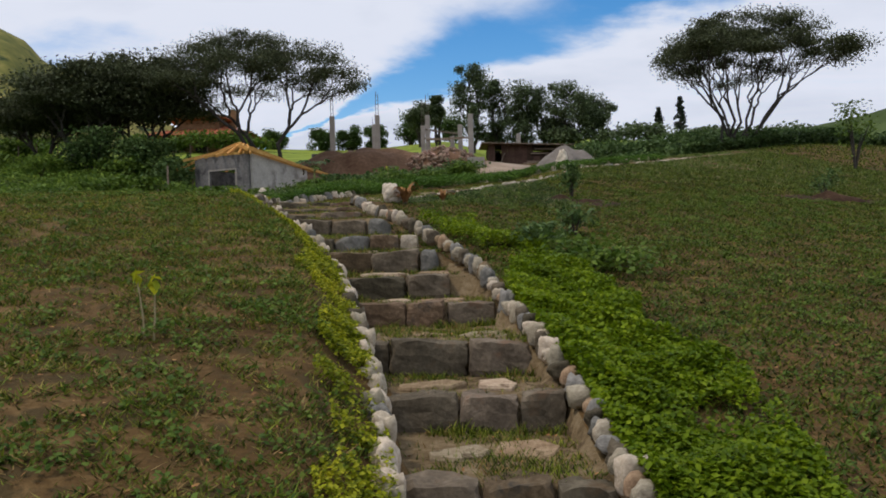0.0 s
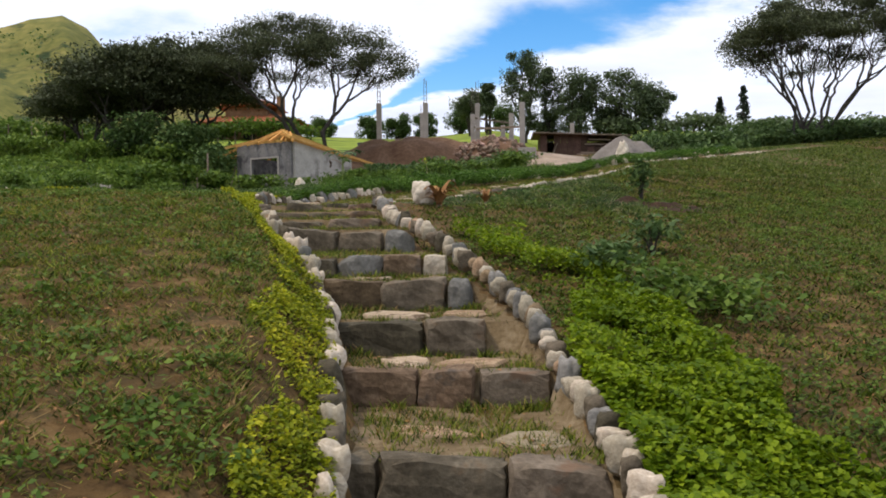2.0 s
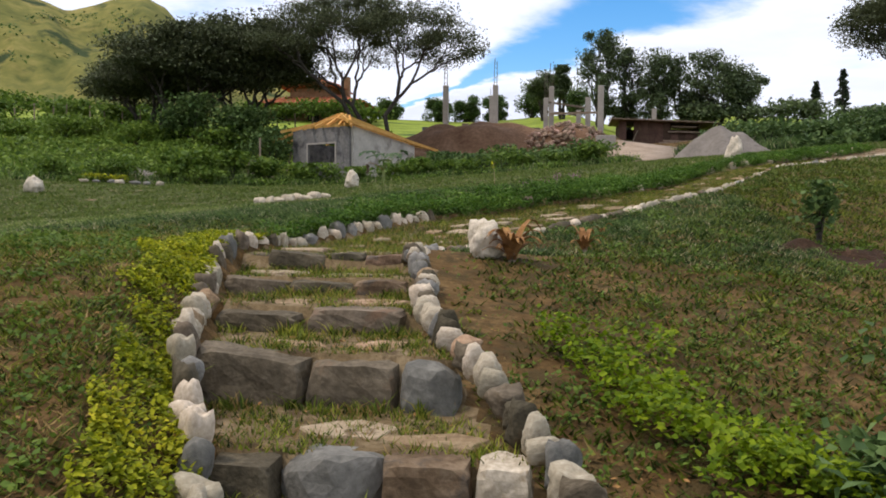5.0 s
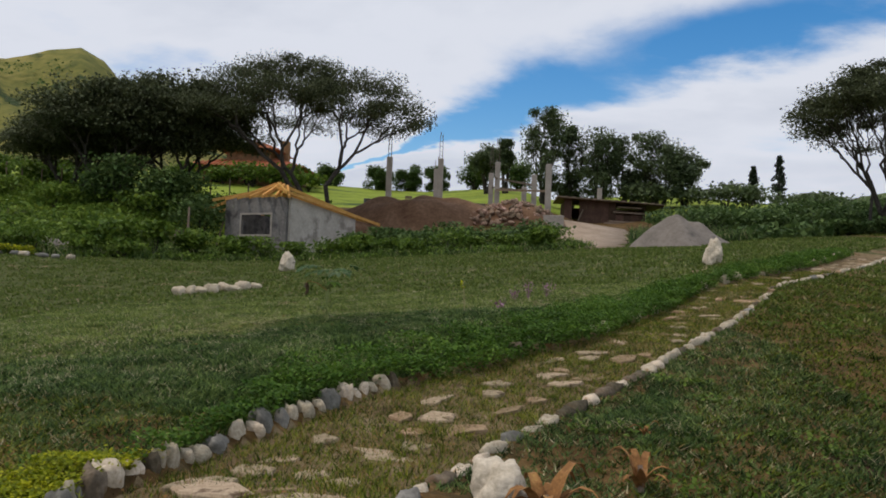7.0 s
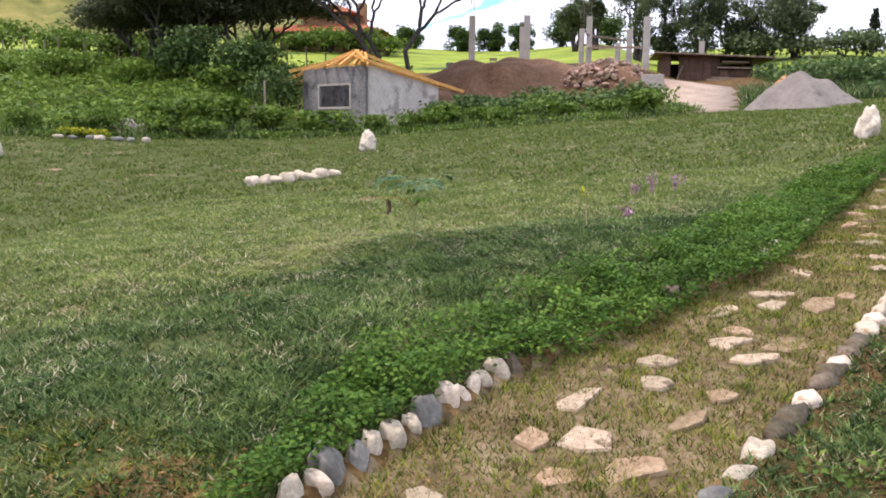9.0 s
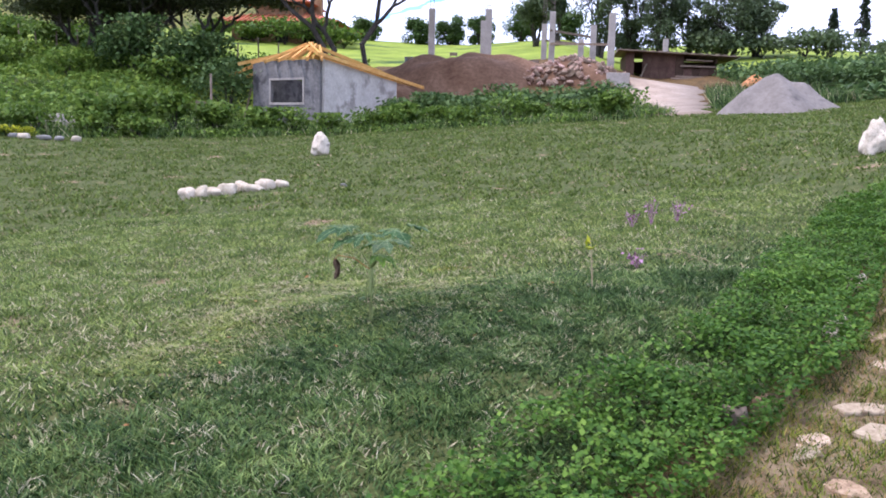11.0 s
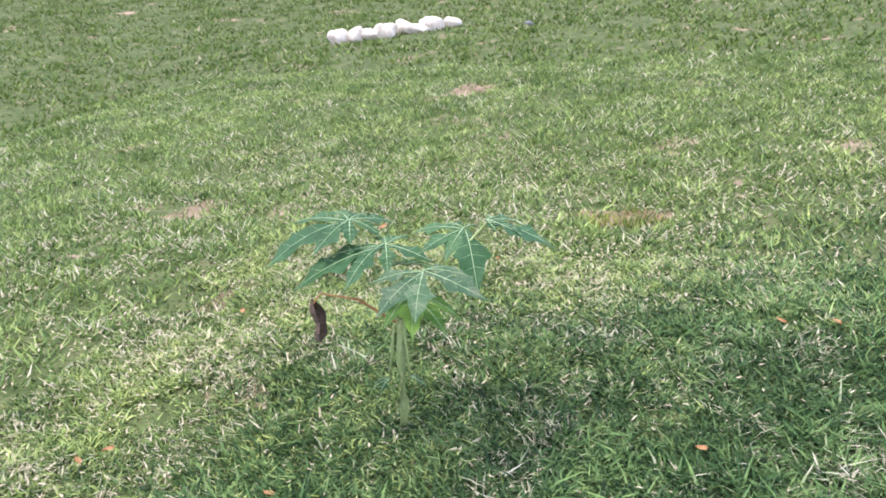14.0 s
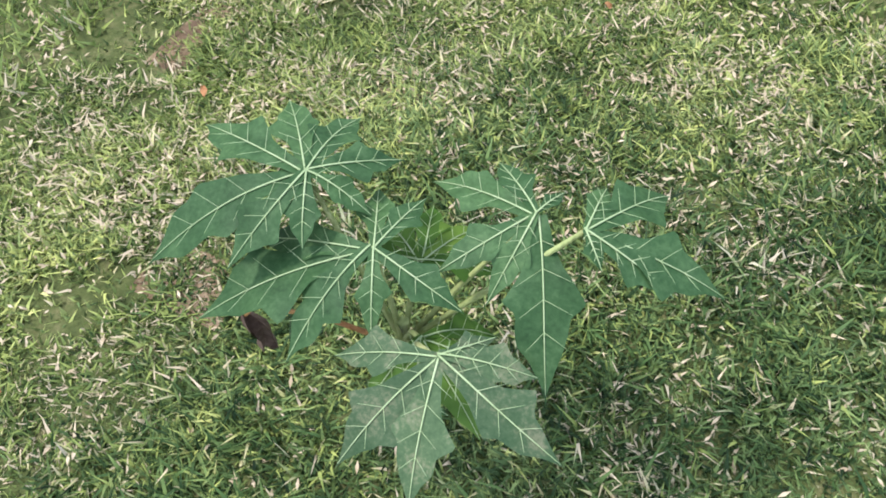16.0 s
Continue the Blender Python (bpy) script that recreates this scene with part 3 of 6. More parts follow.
for i, (sy, sz, xl, xr) in enumerate(STEPS):
    nxt = STEPS[i + 1][0] if i + 1 < len(STEPS) else sy + 0.7
    deep = nxt - sy
    w = xr - xl
    for f in ((0.27, 0.62) if i % 2 else (0.3, 0.7)):
        if deep < 0.62 and f > 0.65:
            continue
        slab(xl + w * (f + rng.uniform(-0.05, 0.05)), sy + 0.2 + 0.5 * (deep - 0.3) * rng.uniform(0.4, 1.0), w * rng.uniform(0.15, 0.24), min(0.17, deep * 0.22) * rng.uniform(0.75, 1.0), rng.uniform(-0.3, 0.3), M_OCHRE if rng.random() < 0.4 else M_SLAB, rng.random())
yy = 11.35
while yy < 27:
    for side in (-0.42, 0.05, 0.45):
        if rng.random() < 0.22:
            continue
        y = yy + rng.uniform(-0.16, 0.16)
        x = float(np.interp(y, PY, PX)) + side * 0.62 + rng.uniform(-0.08, 0.08)
        slab(x, y, rng.uniform(0.09, 0.22), rng.uniform(0.06, 0.12), rng.uniform(-0.3, 1.0), M_OCHRE if rng.random() < 0.4 else M_SLAB, rng.random())
    yy += 0.36 if yy < 19 else 0.6

# the border: field stones set on edge along both sides
shapes = []
for k in range(9):
    me = bpy.data.meshes.new("border_stone")
    bm = stone_bm((0.15, 0.12, 0.26), 40 + k, 0.1 + 0.2 * (k % 4), 0.42, 3, 12)
    bm.to_mesh(me)
    bm.free()
    me.materials.append((M_PALE, M_ROCK, M_ROCK, M_PALE, M_BLUE, M_PALE, M_ROCK, M_BLUE, M_OCHRE)[k])
    me.shade_smooth()
    shapes.append((me, ("cream", "dark grey", "dark grey", "cream", "bluish grey", "cream", "dark grey", "bluish grey", "ochre")[k]))


def border_stone(x, y, z, along, tall, wide, group, low=False, pale=0.5):
    me, tone = rng.choice((shapes[0], shapes[3], shapes[5])) if rng.random() < pale else rng.choice(shapes)
    ob = new("border_stone", me)
    ob.matrix_world = pose(x, y, z, rng.uniform(-9, 9), rng.uniform(-12, 12) + (80 if low else 0), math.degrees(along) + rng.uniform(-25, 25)) @ Matrix.Diagonal((wide, rng.uniform(0.75, 1.15), tall, 1))
    tagged(ob, f"rounded {tone} field stone set on edge beside the path", "border stone", group)


for side in (0, 1):
    y = 0.9
    while y < 27:
        edge = left_edge if side == 0 else right_edge
        on_path = y > 11
        x = float(edge(y)) + (-0.05 if side == 0 else 0.05)
        along = math.atan2(0.2, float(edge(y + 0.1) - edge(y - 0.1)))
        step_on = max(0.45, abs(math.sin(along)))
        hi = float(land(x + (-0.1 if side == 0 else 0.1), y))
        if side == 1 and on_path:
            border_stone(x, y, hi - 0.01, along, rng.uniform(0.45, 0.85), rng.uniform(0.55, 0.95), "right-hand border", True, 0.6)
            y += rng.uniform(0.15, 0.28) * step_on * (1 if y < 16 else 1.25)
        else:
            # the row climbs evenly beside the steps
            run = float(np.interp(y, SY, SZ)) if not on_path else float(ground_z(float(edge(y)) + 0.12, y))
            wide = rng.choice((0.5, 0.6, 0.75, 0.9, 1.25))
            base = max(run - 0.02, hi - (0.06 if side else 0.14))
            if not (side == 0 and y > 13.6 and rng.random() < (0.9 if y < 16 else 0.55)):
                border_stone(x + rng.uniform(-0.02, 0.02), y, base + (0.035 if side else 0.05), along, rng.uniform(0.45, 1.0) * (0.72 if side and not on_path else 1), wide * (0.62 if side else 0.85), "path border", pale=0.08 if side else 0.5)
            y += (0.04 + 0.115 * wide) * step_on * (1 if y < 16 else 1.5) * (0.72 if side else 0.95)


def boulder(at, size, seed, label, taper=1.6, turn=0):
    bm = stone_bm(size, seed, 0.05, 0.3, 4, 3)
    off = Vector((seed * 7.1, 3.3, 1.7))
    for v in bm.verts:
        v.co += v.co.normalized() * max(size) * (0.07 * noise.noise(v.co * (5.4 / max(size)) + off) + 0.045 * noise.noise(v.co * (13 / max(size)) + off))
        f = 1 - 0.42 * max(0.0, v.co.z / size[2] + 0.05) * taper
        v.co.x, v.co.y = v.co.x * f, v.co.y * f
    ob = obj("boulder", bm, M_WHITE, smooth=True)
    ob.matrix_world = pose(at[0], at[1], float(land(at[0], at[1])) + size[2] * 0.36, 0, 0, turn)
    return tagged(ob, label, "boulder", "white boulders")


boulder((-0.70, 11.15), (0.25, 0.26, 0.31), 3, "rounded white limestone boulder beside the path", 0.5)
boulder((-6.72, 30.4), (0.46, 0.4, 0.6), 5, "upright pitted white limestone boulder at the lawn's edge")
boulder((3.68, 24.3), (0.4, 0.38, 0.62), 8, "upright pointed white limestone boulder on the lawn")
boulder((-16.1, 28.0), (0.55, 0.5, 0.55), 9, "lone white limestone boulder on the lawn")
# a row of pale stones on the lawn, and small ones along its far edge
rng = random.Random(21)
for k in range(8):
    f = k / 7
    x, y = -7.55 + 1.42 * f, 24.65 + 0.66 * f
    ob = obj("lawn_stone", stone_bm((rng.uniform(0.27, 0.42), rng.uniform(0.2, 0.32), rng.uniform(0.2, 0.32)), 70 + k, 0.2, 0.3, 3, 7), M_PALE, smooth=True)
    ob.location = (x, y + rng.uniform(-0.14, 0.14), float(land(x, y)) + 0.05)
    tagged(ob, "pale rounded stone in a row laid on the lawn", "stone", "row of stones on the lawn")
for k in range(7):
    x, y = -17.2 + 0.42 * k + rng.uniform(-0.15, 0.15), 32.4 + 0.09 * k
    ob = obj("lawn_stone", stone_bm((rng.uniform(0.2, 0.45), 0.25, rng.uniform(0.1, 0.2)), 90 + k, 0.4, 0.3, 2), M_PALE if k % 3 == 0 else M_BLUE, smooth=True)
    ob.location = (x, y, float(land(x, y)) + 0.06)
    tagged(ob, "pale stone in a loose row at the lawn's far edge", "stone", "far row of stones")
ob = obj("pebble", stone_bm((0.13, 0.1, 0.08), 131, 0.1, 0.2, 2), M_BLUE, smooth=True)
ob.location = (-4.89, 25.14, float(land(-4.89, 25.14)) + 0.03)
tagged(ob, "single small pale stone lying in the grass", "pebble")

# ---------------------------------------------------------------- low plants
nrng = np.random.default_rng(7)


def vnoise(x, y, s, seed=0.0):
    """Cheap smooth noise of two coordinates, about 0 to 1."""
    a = np.sin(x * s + 1.7 * np.sin(y * s * 0.8 + seed) + seed) * np.cos(y * s * 1.1 + 1.3 * np.sin(x * s * 0.7 - seed))
    b = np.sin(x * s * 2.3 - 1.1 * np.sin(y * s * 1.9 + seed * 2)) * np.cos(y * s * 2.1 + 0.7 * seed + np.sin(x * s * 2.7))
    return 0.5 + 0.33 * a + 0.17 * b


def blades(name, x, y, height, width, lean, mat, label, kinked=True):
    """Grass blades, two tapering pieces each, at the given spots."""
    n = len(x)
    z = ground_z(x, y) + rough(x, y) - 0.01
    a = nrng.uniform(0, 2 * np.pi, n)
    b = nrng.uniform(0, 2 * np.pi, n)
    h = height * nrng.uniform(0.5, 1.3, n) * (0.5 + 1.15 * (0.55 * vnoise(x, y, 9.0, 4.0) + 0.45 * vnoise(x, y, 23.0, 1.0)) ** 1.4)
    w = width * nrng.uniform(0.7, 1.3, n) / 2
    l = lean * nrng.uniform(0.2, 1.3, n) * h
    base = np.stack([x, y, z], -1)
    side = np.stack([np.cos(a) * w, np.sin(a) * w, 0 * w], -1)
    bend = np.stack([np.cos(b) * l, np.sin(b) * l, 0 * l], -1)
    up = np.stack([0 * h, 0 * h, h], -1)
    mid = base + 0.6 * up + 0.35 * bend
    v = np.stack([base - side, base + side, mid + 0.75 * side, mid - 0.75 * side, base + up * 0.97 + bend], 1).reshape(-1, 3)
    i = np.arange(n)[:, None] * 5
    if kinked:
        f = np.concatenate([i + np.array([[0, 1, 2]]), i + np.array([[0, 2, 3]]), i + np.array([[3, 2, 4]])], 0)
    else:
        f = i + np.array([[0, 1, 4]])
        keep = np.stack([base - side, base + side, base + up * 0.97 + bend], 1).reshape(-1, 3)
        v, f = keep, np.arange(n)[:, None] * 3 + np.array([[0, 1, 2]])
    return tagged(raw(name, v, f, mat), label, "grass", kind="stuff")


def leaves(name, c, size, mat, label, category, tilt=0.7, parent=None, long=1.3, kind="stuff"):
    """Single leaves about the points c: folded diamonds, turned at random."""
    n = len(c)
    a = nrng.uniform(0, 2 * np.pi, n)
    t = nrng.normal(0, tilt, n)
    s = size * nrng.uniform(0.6, 1.35, n)
    d = np.stack([np.cos(a) * np.cos(t), np.sin(a) * np.cos(t), np.sin(t)], -1)
    e = np.stack([-np.sin(a), np.cos(a), nrng.normal(0, 0.35, n)], -1)
    up = np.cross(d, e)
    s = s[:, None]
    v = np.stack([c - d * s * 0.5 * long, c + e * s * 0.5 + up * s * 0.12, c + d * s * 0.5 * long, c - e * s * 0.5 + up * s * 0.12], 1).reshape(-1, 3)
    i = np.arange(n)[:, None] * 4
    f = np.concatenate([i + np.array([[0, 1, 2]]), i + np.array([[0, 2, 3]])], 0)
    ob = raw(name, v, f, mat, parent)
    return tagged(ob, label, category, kind=kind) if label else ob


def spots(x0, x1, y0, y1, n, keep):
    """n tries over a rectangle, those kept for which keep(x, y) beats a random number."""
    x, y = nrng.uniform(x0, x1, n), nrng.uniform(y0, y1, n)
    k = keep(x, y) > nrng.random(n)
    return x[k], y[k]


def off_path(x, y, gap=0.06):
    return ((x < left_edge(y) - gap) | (x > right_edge(y) + gap)) * (1 - 0.88 * np.clip(bald(x, y), 0, 1))


def turf(x, y, bare):
    """How closely grass grows: thin on worn earth."""
    fine = 0.6 * vnoise(x, y, 15.0, 0.9) + 0.4 * vnoise(x, y, 37.0, 1.9)
    return np.clip((0.5 * vnoise(x, y, 1.5, 0.4) + 0.26 * vnoise(x, y, 4.1, 2.2) + 0.24 * fine - bare) * 4.5, 0.04, 1.0)


def clumps(x, y, bare, seed):
    """Tufts a hand or two across, with bare soil between."""
    t = 0.5 * vnoise(x, y, 8.5, seed) + 0.3 * vnoise(x, y, 19.0, seed + 3) + 0.2 * vnoise(x, y, 1.3, seed + 5)
    # beside the upper path's border the soil is bare
    d = x - right_edge(y)
    return np.clip((t - bare - (0.17 + 0.18 * (y > 10.6)) * ((d > 0) & (y > 9.0) & (y < 16.5)) * (1 - sstep(0.4, 1.4, d)) - scraped(x, y)) * 9, 0.03, 1.0)


def shady_green(x, y):
    """The lawn's greener side towards the path; some shade is in its blade colour."""
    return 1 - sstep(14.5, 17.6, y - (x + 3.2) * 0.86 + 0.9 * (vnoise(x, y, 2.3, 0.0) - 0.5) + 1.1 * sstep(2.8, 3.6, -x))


for green, mat, word in ((0, G_DRY, "short half-dry lawn grass with straw between"), (1, G_LAWN, "short green lawn grass near the path, darkened for shade")):
    x, y = spots(-3.9, -1.1, 15.1, 17.5, 250000, lambda x, y: off_path(x, y) * turf(x, y, 0.04) * (shady_green(x, y) if green else 1 - shady_green(x, y)))
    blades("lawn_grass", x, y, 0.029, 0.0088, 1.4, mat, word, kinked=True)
    x, y = spots(-8.5, 2.0, 11.5, 22.5, 460000, lambda x, y: off_path(x, y) * np.clip((0.5 * vnoise(x, y, 11.0, 3.0) + 0.5 * vnoise(x, y, 3.2, 1.1) - 0.32) * 5, 0.4, 1) * (shady_green(x, y) if green else 1 - shady_green(x, y)) * ~((x > -3.9) & (x < -1.1) & (y > 15.1) & (y < 17.5)))
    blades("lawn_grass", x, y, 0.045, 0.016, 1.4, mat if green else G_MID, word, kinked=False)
x, y = spots(-26.0, 14.0, 17.0, 42.0, 420000, lambda x, y: off_path(x, y) * np.clip((0.55 * vnoise(x, y, 6.5, 3.0) + 0.45 * vnoise(x, y, 2.2, 1.1) - 0.32) * 5, 0.12, 1) * ~((x > -8.5) & (x < 2.0) & (y < 22.5)))
blades("lawn_grass", x, y, 0.062, 0.04, 1.2, G_FAR, "far lawn of short patchy grass", kinked=False)
# tufts of longer grass beside the young papaya, coloured darker for the shade there
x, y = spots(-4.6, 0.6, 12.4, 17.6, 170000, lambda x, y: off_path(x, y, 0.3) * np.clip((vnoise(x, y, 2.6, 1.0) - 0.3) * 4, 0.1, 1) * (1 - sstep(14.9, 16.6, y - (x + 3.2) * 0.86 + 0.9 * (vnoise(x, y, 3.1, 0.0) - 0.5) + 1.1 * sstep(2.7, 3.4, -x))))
blades("long_grass", x, y, 0.048, 0.0085, 1.5, G_LONG, "longer green grass blades in the lawn, darkened for shade", kinked=True)
# tufts along the foot of each riser
tx, ty = [], []
for sy, sz, xl, xr in STEPS:
    n = int(420 * (xr - xl))
    f = nrng.random(n)
    k = vnoise(f * 3, f * 0 + sy, 4.0, sy) > 0.42
    tx.append((xl + f * (xr - xl))[k])
    ty.append((sy - 0.06 - 0.07 * nrng.random(n))[k])
blades("riser_grass", np.concatenate(tx), np.concatenate(ty), 0.065, 0.009, 0.9, G_SLOPE, "grass tufts along the foot of the stone steps", kinked=True)
# the slopes beside the stair
x, y = spots(-9.0, -0.1, 0.0, 12.5, 560000, lambda x, y: off_path(x, y, 0.1) * clumps(x, y, 0.41 - 0.1 * sstep(2.5, 7.5, y), 1.0) * (x < left_edge(y)))
blades("slope_grass", x, y, 0.036, 0.013, 1.7, G_SLOPE, "thin tufted grass on bare brown earth", kinked=False)
x, y = spots(-0.8, 13.0, 0.0, 22.0, 500000, lambda x, y: off_path(x, y, 0.1) * clumps(x, y, 0.23, 2.0) * (x > right_edge(y)))
blades("slope_grass", x, y, 0.042, 0.022, 1.6, G_HILL, "thin grass over reddish brown hillside earth", kinked=False)
x, y = spots(9.0, 30.0, 8.0, 42.0, 90000, lambda x, y: clumps(x, y, 0.25, 2.0) * ((x > 13) | (y > 22)) * (x > right_edge(y) + 0.2))
blades("slope_grass", x, y, 0.07, 0.05, 1.2, G_HILL, "thin grass over the far hillside earth", kinked=False)
# grass between the path's stones
x, y = spots(-2.8, 6.0, 1.0, 23.0, 1100000, lambda x, y: (1 - off_path(x, y, 0.0)) * clumps(x, y, 0.43 - 0.17 * sstep(10.5, 11.5, y), 5.0))
blades("path_grass", x, y, 0.045, 0.009, 1.0, G_SLOPE, "short grass and weeds in the trodden path", kinked=False)


def mat_of_leaves(name, x, y, height, size, mat, label, category):
    z = ground_z(x, y)
    lump = 0.45 + 0.75 * vnoise(x, y, 5.2, 3.0)
    c = np.stack([x, y, z + height * lump * nrng.uniform(0.15, 1.0, len(x)) ** 0.7], -1)
    return leaves(name, c, size, mat, label, category, 0.5)


x, y = spots(-3.2, 0.3, 0.4, 11.6, 640000, lambda x, y: ((x < left_edge(y) - 0.02) & (x > left_edge(y) - 0.16 - 0.3 * vnoise(x * 0, y, 3.1, 1.0) - 0.1 * sstep(7, 10, y))) * np.clip(vnoise(x, y, 6.0, 0.2) * 2.8 - 0.8, 0.03, 1))
mat_of_leaves("groundcover", x, y, 0.085, 0.017, L_YELLOW, "yellow-green creeping groundcover along the stair", "groundcover")
x, y = spots(-2.9, 9.5, 11.4, 27.0, 1250000, lambda x, y: ((x < left_edge(y) - 0.04 + 0.2 * sstep(13.3, 14, y)) & (x > left_edge(y) - (0.15 + 0.62 * sstep(11.6, 13.8, y)))) * np.clip(vnoise(x, y, 3.0, 0.7) * 2.4 - 0.3, 0.05, 1))
mat_of_leaves("groundcover", x, y, 0.2, 0.0225, L_COVER, "dense low green groundcover along the path", "groundcover")
x, y = spots(-0.4, 3.2, 0.8, 9.6, 560000, lambda x, y: ((x > right_edge(y) + 0.08 + 0.55 * sstep(6.0, 7.8, y)) & (x < right_edge(y) + 0.72 + 0.7 * vnoise(x * 0, y, 1.3, 2.0) + 0.35 * sstep(6.5, 7.6, y) * (1 - sstep(8, 9, y)))) * np.clip(vnoise(x, y, 2.6, 1.2) * 2.4 - 0.45, 0, 1) * (1 - sstep(7.4, 9.0, y) * 0.8))
mat_of_leaves("clover_patch", x, y, 0.2, 0.026, L_CLOVER, "bright green leafy clover beside the stair", "clover")
x, y = spots(0.9, 2.2, 6.8, 8.4, 5000, lambda x, y: np.exp(-((x - 1.45) / 0.4) ** 2 - ((y - 7.6) / 0.4) ** 2))
mat_of_leaves("clover_patch", x, y, 0.3, 0.045, L_WEED, "taller dark green weed clump beside the stair", "weeds")
# creeping leafy weeds between the tufts, and dry litter on the soil
x, y = spots(-8.0, 8.0, 0.5, 16.0, 520000, lambda x, y: off_path(x, y, 0.1) * np.where(x < 0, clumps(x, y, 0.5, 1.0), clumps(x, y, 0.5, 2.0)) * 0.9 * (y < 11.5 + 0.8 * np.clip(x, 0, 9)))
mat_of_leaves("creeping_weeds", x, y, 0.042, 0.019, L_WEED, "creeping small-leaved weeds over the slope", "weeds")
x, y = spots(-8.0, 8.0, 0.5, 12.5, 26000, lambda x, y: clumps(x, y, 0.42, 11.0) * 0.8)
c = np.stack([x, y, ground_z(x, y) + rough(x, y) + 0.008 + 0.012 * nrng.random(len(x))], -1)
leaves("dry_litter", c, 0.01, M_DRYLEAF, "dry straw and leaf litter on the soil", "litter", 0.25, None, 2.6)
x, y = spots(-5.5, -0.6, 14.2, 19.5, 30000, lambda x, y: off_path(x, y, 0.3) * clumps(x, y, 0.40, 7.0) * (0.25 + 0.75 * (1 - shady_green(x, y))))
c = np.stack([x, y, ground_z(x, y) + rough(x, y) + 0.006 + 0.016 * nrng.random(len(x))], -1)
leaves("dry_litter", c, 0.0065, M_STRAW, "dry straw clippings between the lawn's blades", "litter", 0.35, None, 3.4)
# scattered small weeds on the slopes
wx, wy = spots(-8, 10, 1, 17, 420, lambda x, y: off_path(x, y, 0.3) * ((y < 11.5) | (x > right_edge(y))))
c = np.stack([wx, wy], -1).repeat(60, 0) + nrng.normal(0, 0.07, (len(wx) * 60, 2))
mat_of_leaves("small_weeds", c[:, 0], c[:, 1], 0.09, 0.024, L_WEED, "scattered small broad-leaved weeds on the slope", "weeds")


def shrub(at, r, h, n, size, mat, label, name="bush", category="bush", stems=5):
    """A leafy shrub: thin stems from one root and a loose, uneven crown."""
    z = float(land(at[0], at[1])) - 0.03
    th = thing(name, (at[0], at[1], z), label, category)
    bm = bmesh.new()
    tips = []
    for k in range(stems):
        a = 2 * math.pi * (k + nrng.uniform(0, 0.7)) / stems
        q = r * nrng.uniform(0.3, 0.8)
        tip = (math.cos(a) * q, math.sin(a) * q, h * nrng.uniform(0.55, 0.95))
        tube(bm, [(0, 0, 0), (tip[0] * 0.4, tip[1] * 0.4, tip[2] * 0.55), tip], [0.018 * h + 0.008, 0.012 * h + 0.005, 0.004 * h + 0.002], 5)
        tips.append(tip)
    part("stem", bm, M_BARK, th)
    t = np.array(tips)[nrng.integers(0, stems, n)]
    c = t + nrng.normal(0, 1, (n, 3)) * np.array([r * 0.36, r * 0.36, h * 0.2])
    c[:, 2] = np.clip(c[:, 2], 0.05 * h, h * 1.15)
    leaves("crown", c, size, mat, "", "", 0.7, th)
    return th


shrub((2.1, 12.95), 0.16, 0.5, 380, 0.05, L_BUSH, "small dark green shrub above the dug earth")
shrub((1.55, 9.4), 0.2, 0.32, 260, 0.05, L_BUSH, "low dark green shrublet on the slope")
shrub((0.95, 8.2), 0.26, 0.28, 350, 0.05, L_BUSH, "low dusty green shrublet on the slope")

# ---------------------------------------------------------------- the unfinished hut
def ground_at(x, y):
    return float(land(x, y))


HC = Vector((-10.6, 44.5, 4.15))                     # the corner towards the lawn
HA, HB = 3.95, 5.15                                  # lengths of the window wall and the side wall
th = radians(27)
UA, UB = Vector((-math.cos(th), math.sin(th), 0)), Vector((math.sin(th), math.cos(th), 0))
HM = Matrix(((UA.x, UB.x, 0, HC.x), (UA.y, UB.y, 0, HC.y), (0, 0, 1, HC.z), (0, 0, 0, 1)))   # x along the window wall, y along the side wall
hut = new("hut")
hut.matrix_world = HM
tagged(hut, "unfinished grey cement-rendered hut with bare yellow roof timbers", "hut")
TOP, LOW, T = 2.78, 2.15, 0.15


def wall_with_top(bm, a, b, za, zb, thick, z0=-0.4):
    """An upright wall from a to b (in the hut's plan), its top running from za to zb."""
    a, b = Vector((*a, 0)), Vector((*b, 0))
    n = Vector((-(b - a).y, (b - a).x, 0)).normalized() * thick
    vs = []
    for p, z in ((a, za), (b, zb)):
        for q in (p, p + n):
            vs.append((bm.verts.new((q.x, q.y, z0)), bm.verts.new((q.x, q.y, z))))
    (a0, a1), (c0, c1), (b0, b1), (d0, d1) = vs
    for f in ((a0, b0, b1, a1), (d0, c0, c1, d1), (c0, a0, a1, c1), (b0, d0, d1, b1), (a1, b1, d1, c1), (a0, c0, d0, b0)):
        bm.faces.new(f)


WX0, WX1, WZ0, WZ1 = 0.95, 2.85, 1.0, 1.95           # window opening in the window wall
bm = bmesh.new()
box(bm, (0, 0, -0.4), (WX0, T, TOP))
box(bm, (WX1, 0, -0.4), (HA, T, TOP))
box(bm, (WX0, 0, -0.4), (WX1, T, WZ0))
box(bm, (WX0, 0, WZ1), (WX1, T, TOP))
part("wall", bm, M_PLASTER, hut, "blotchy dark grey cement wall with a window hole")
bm = bmesh.new()
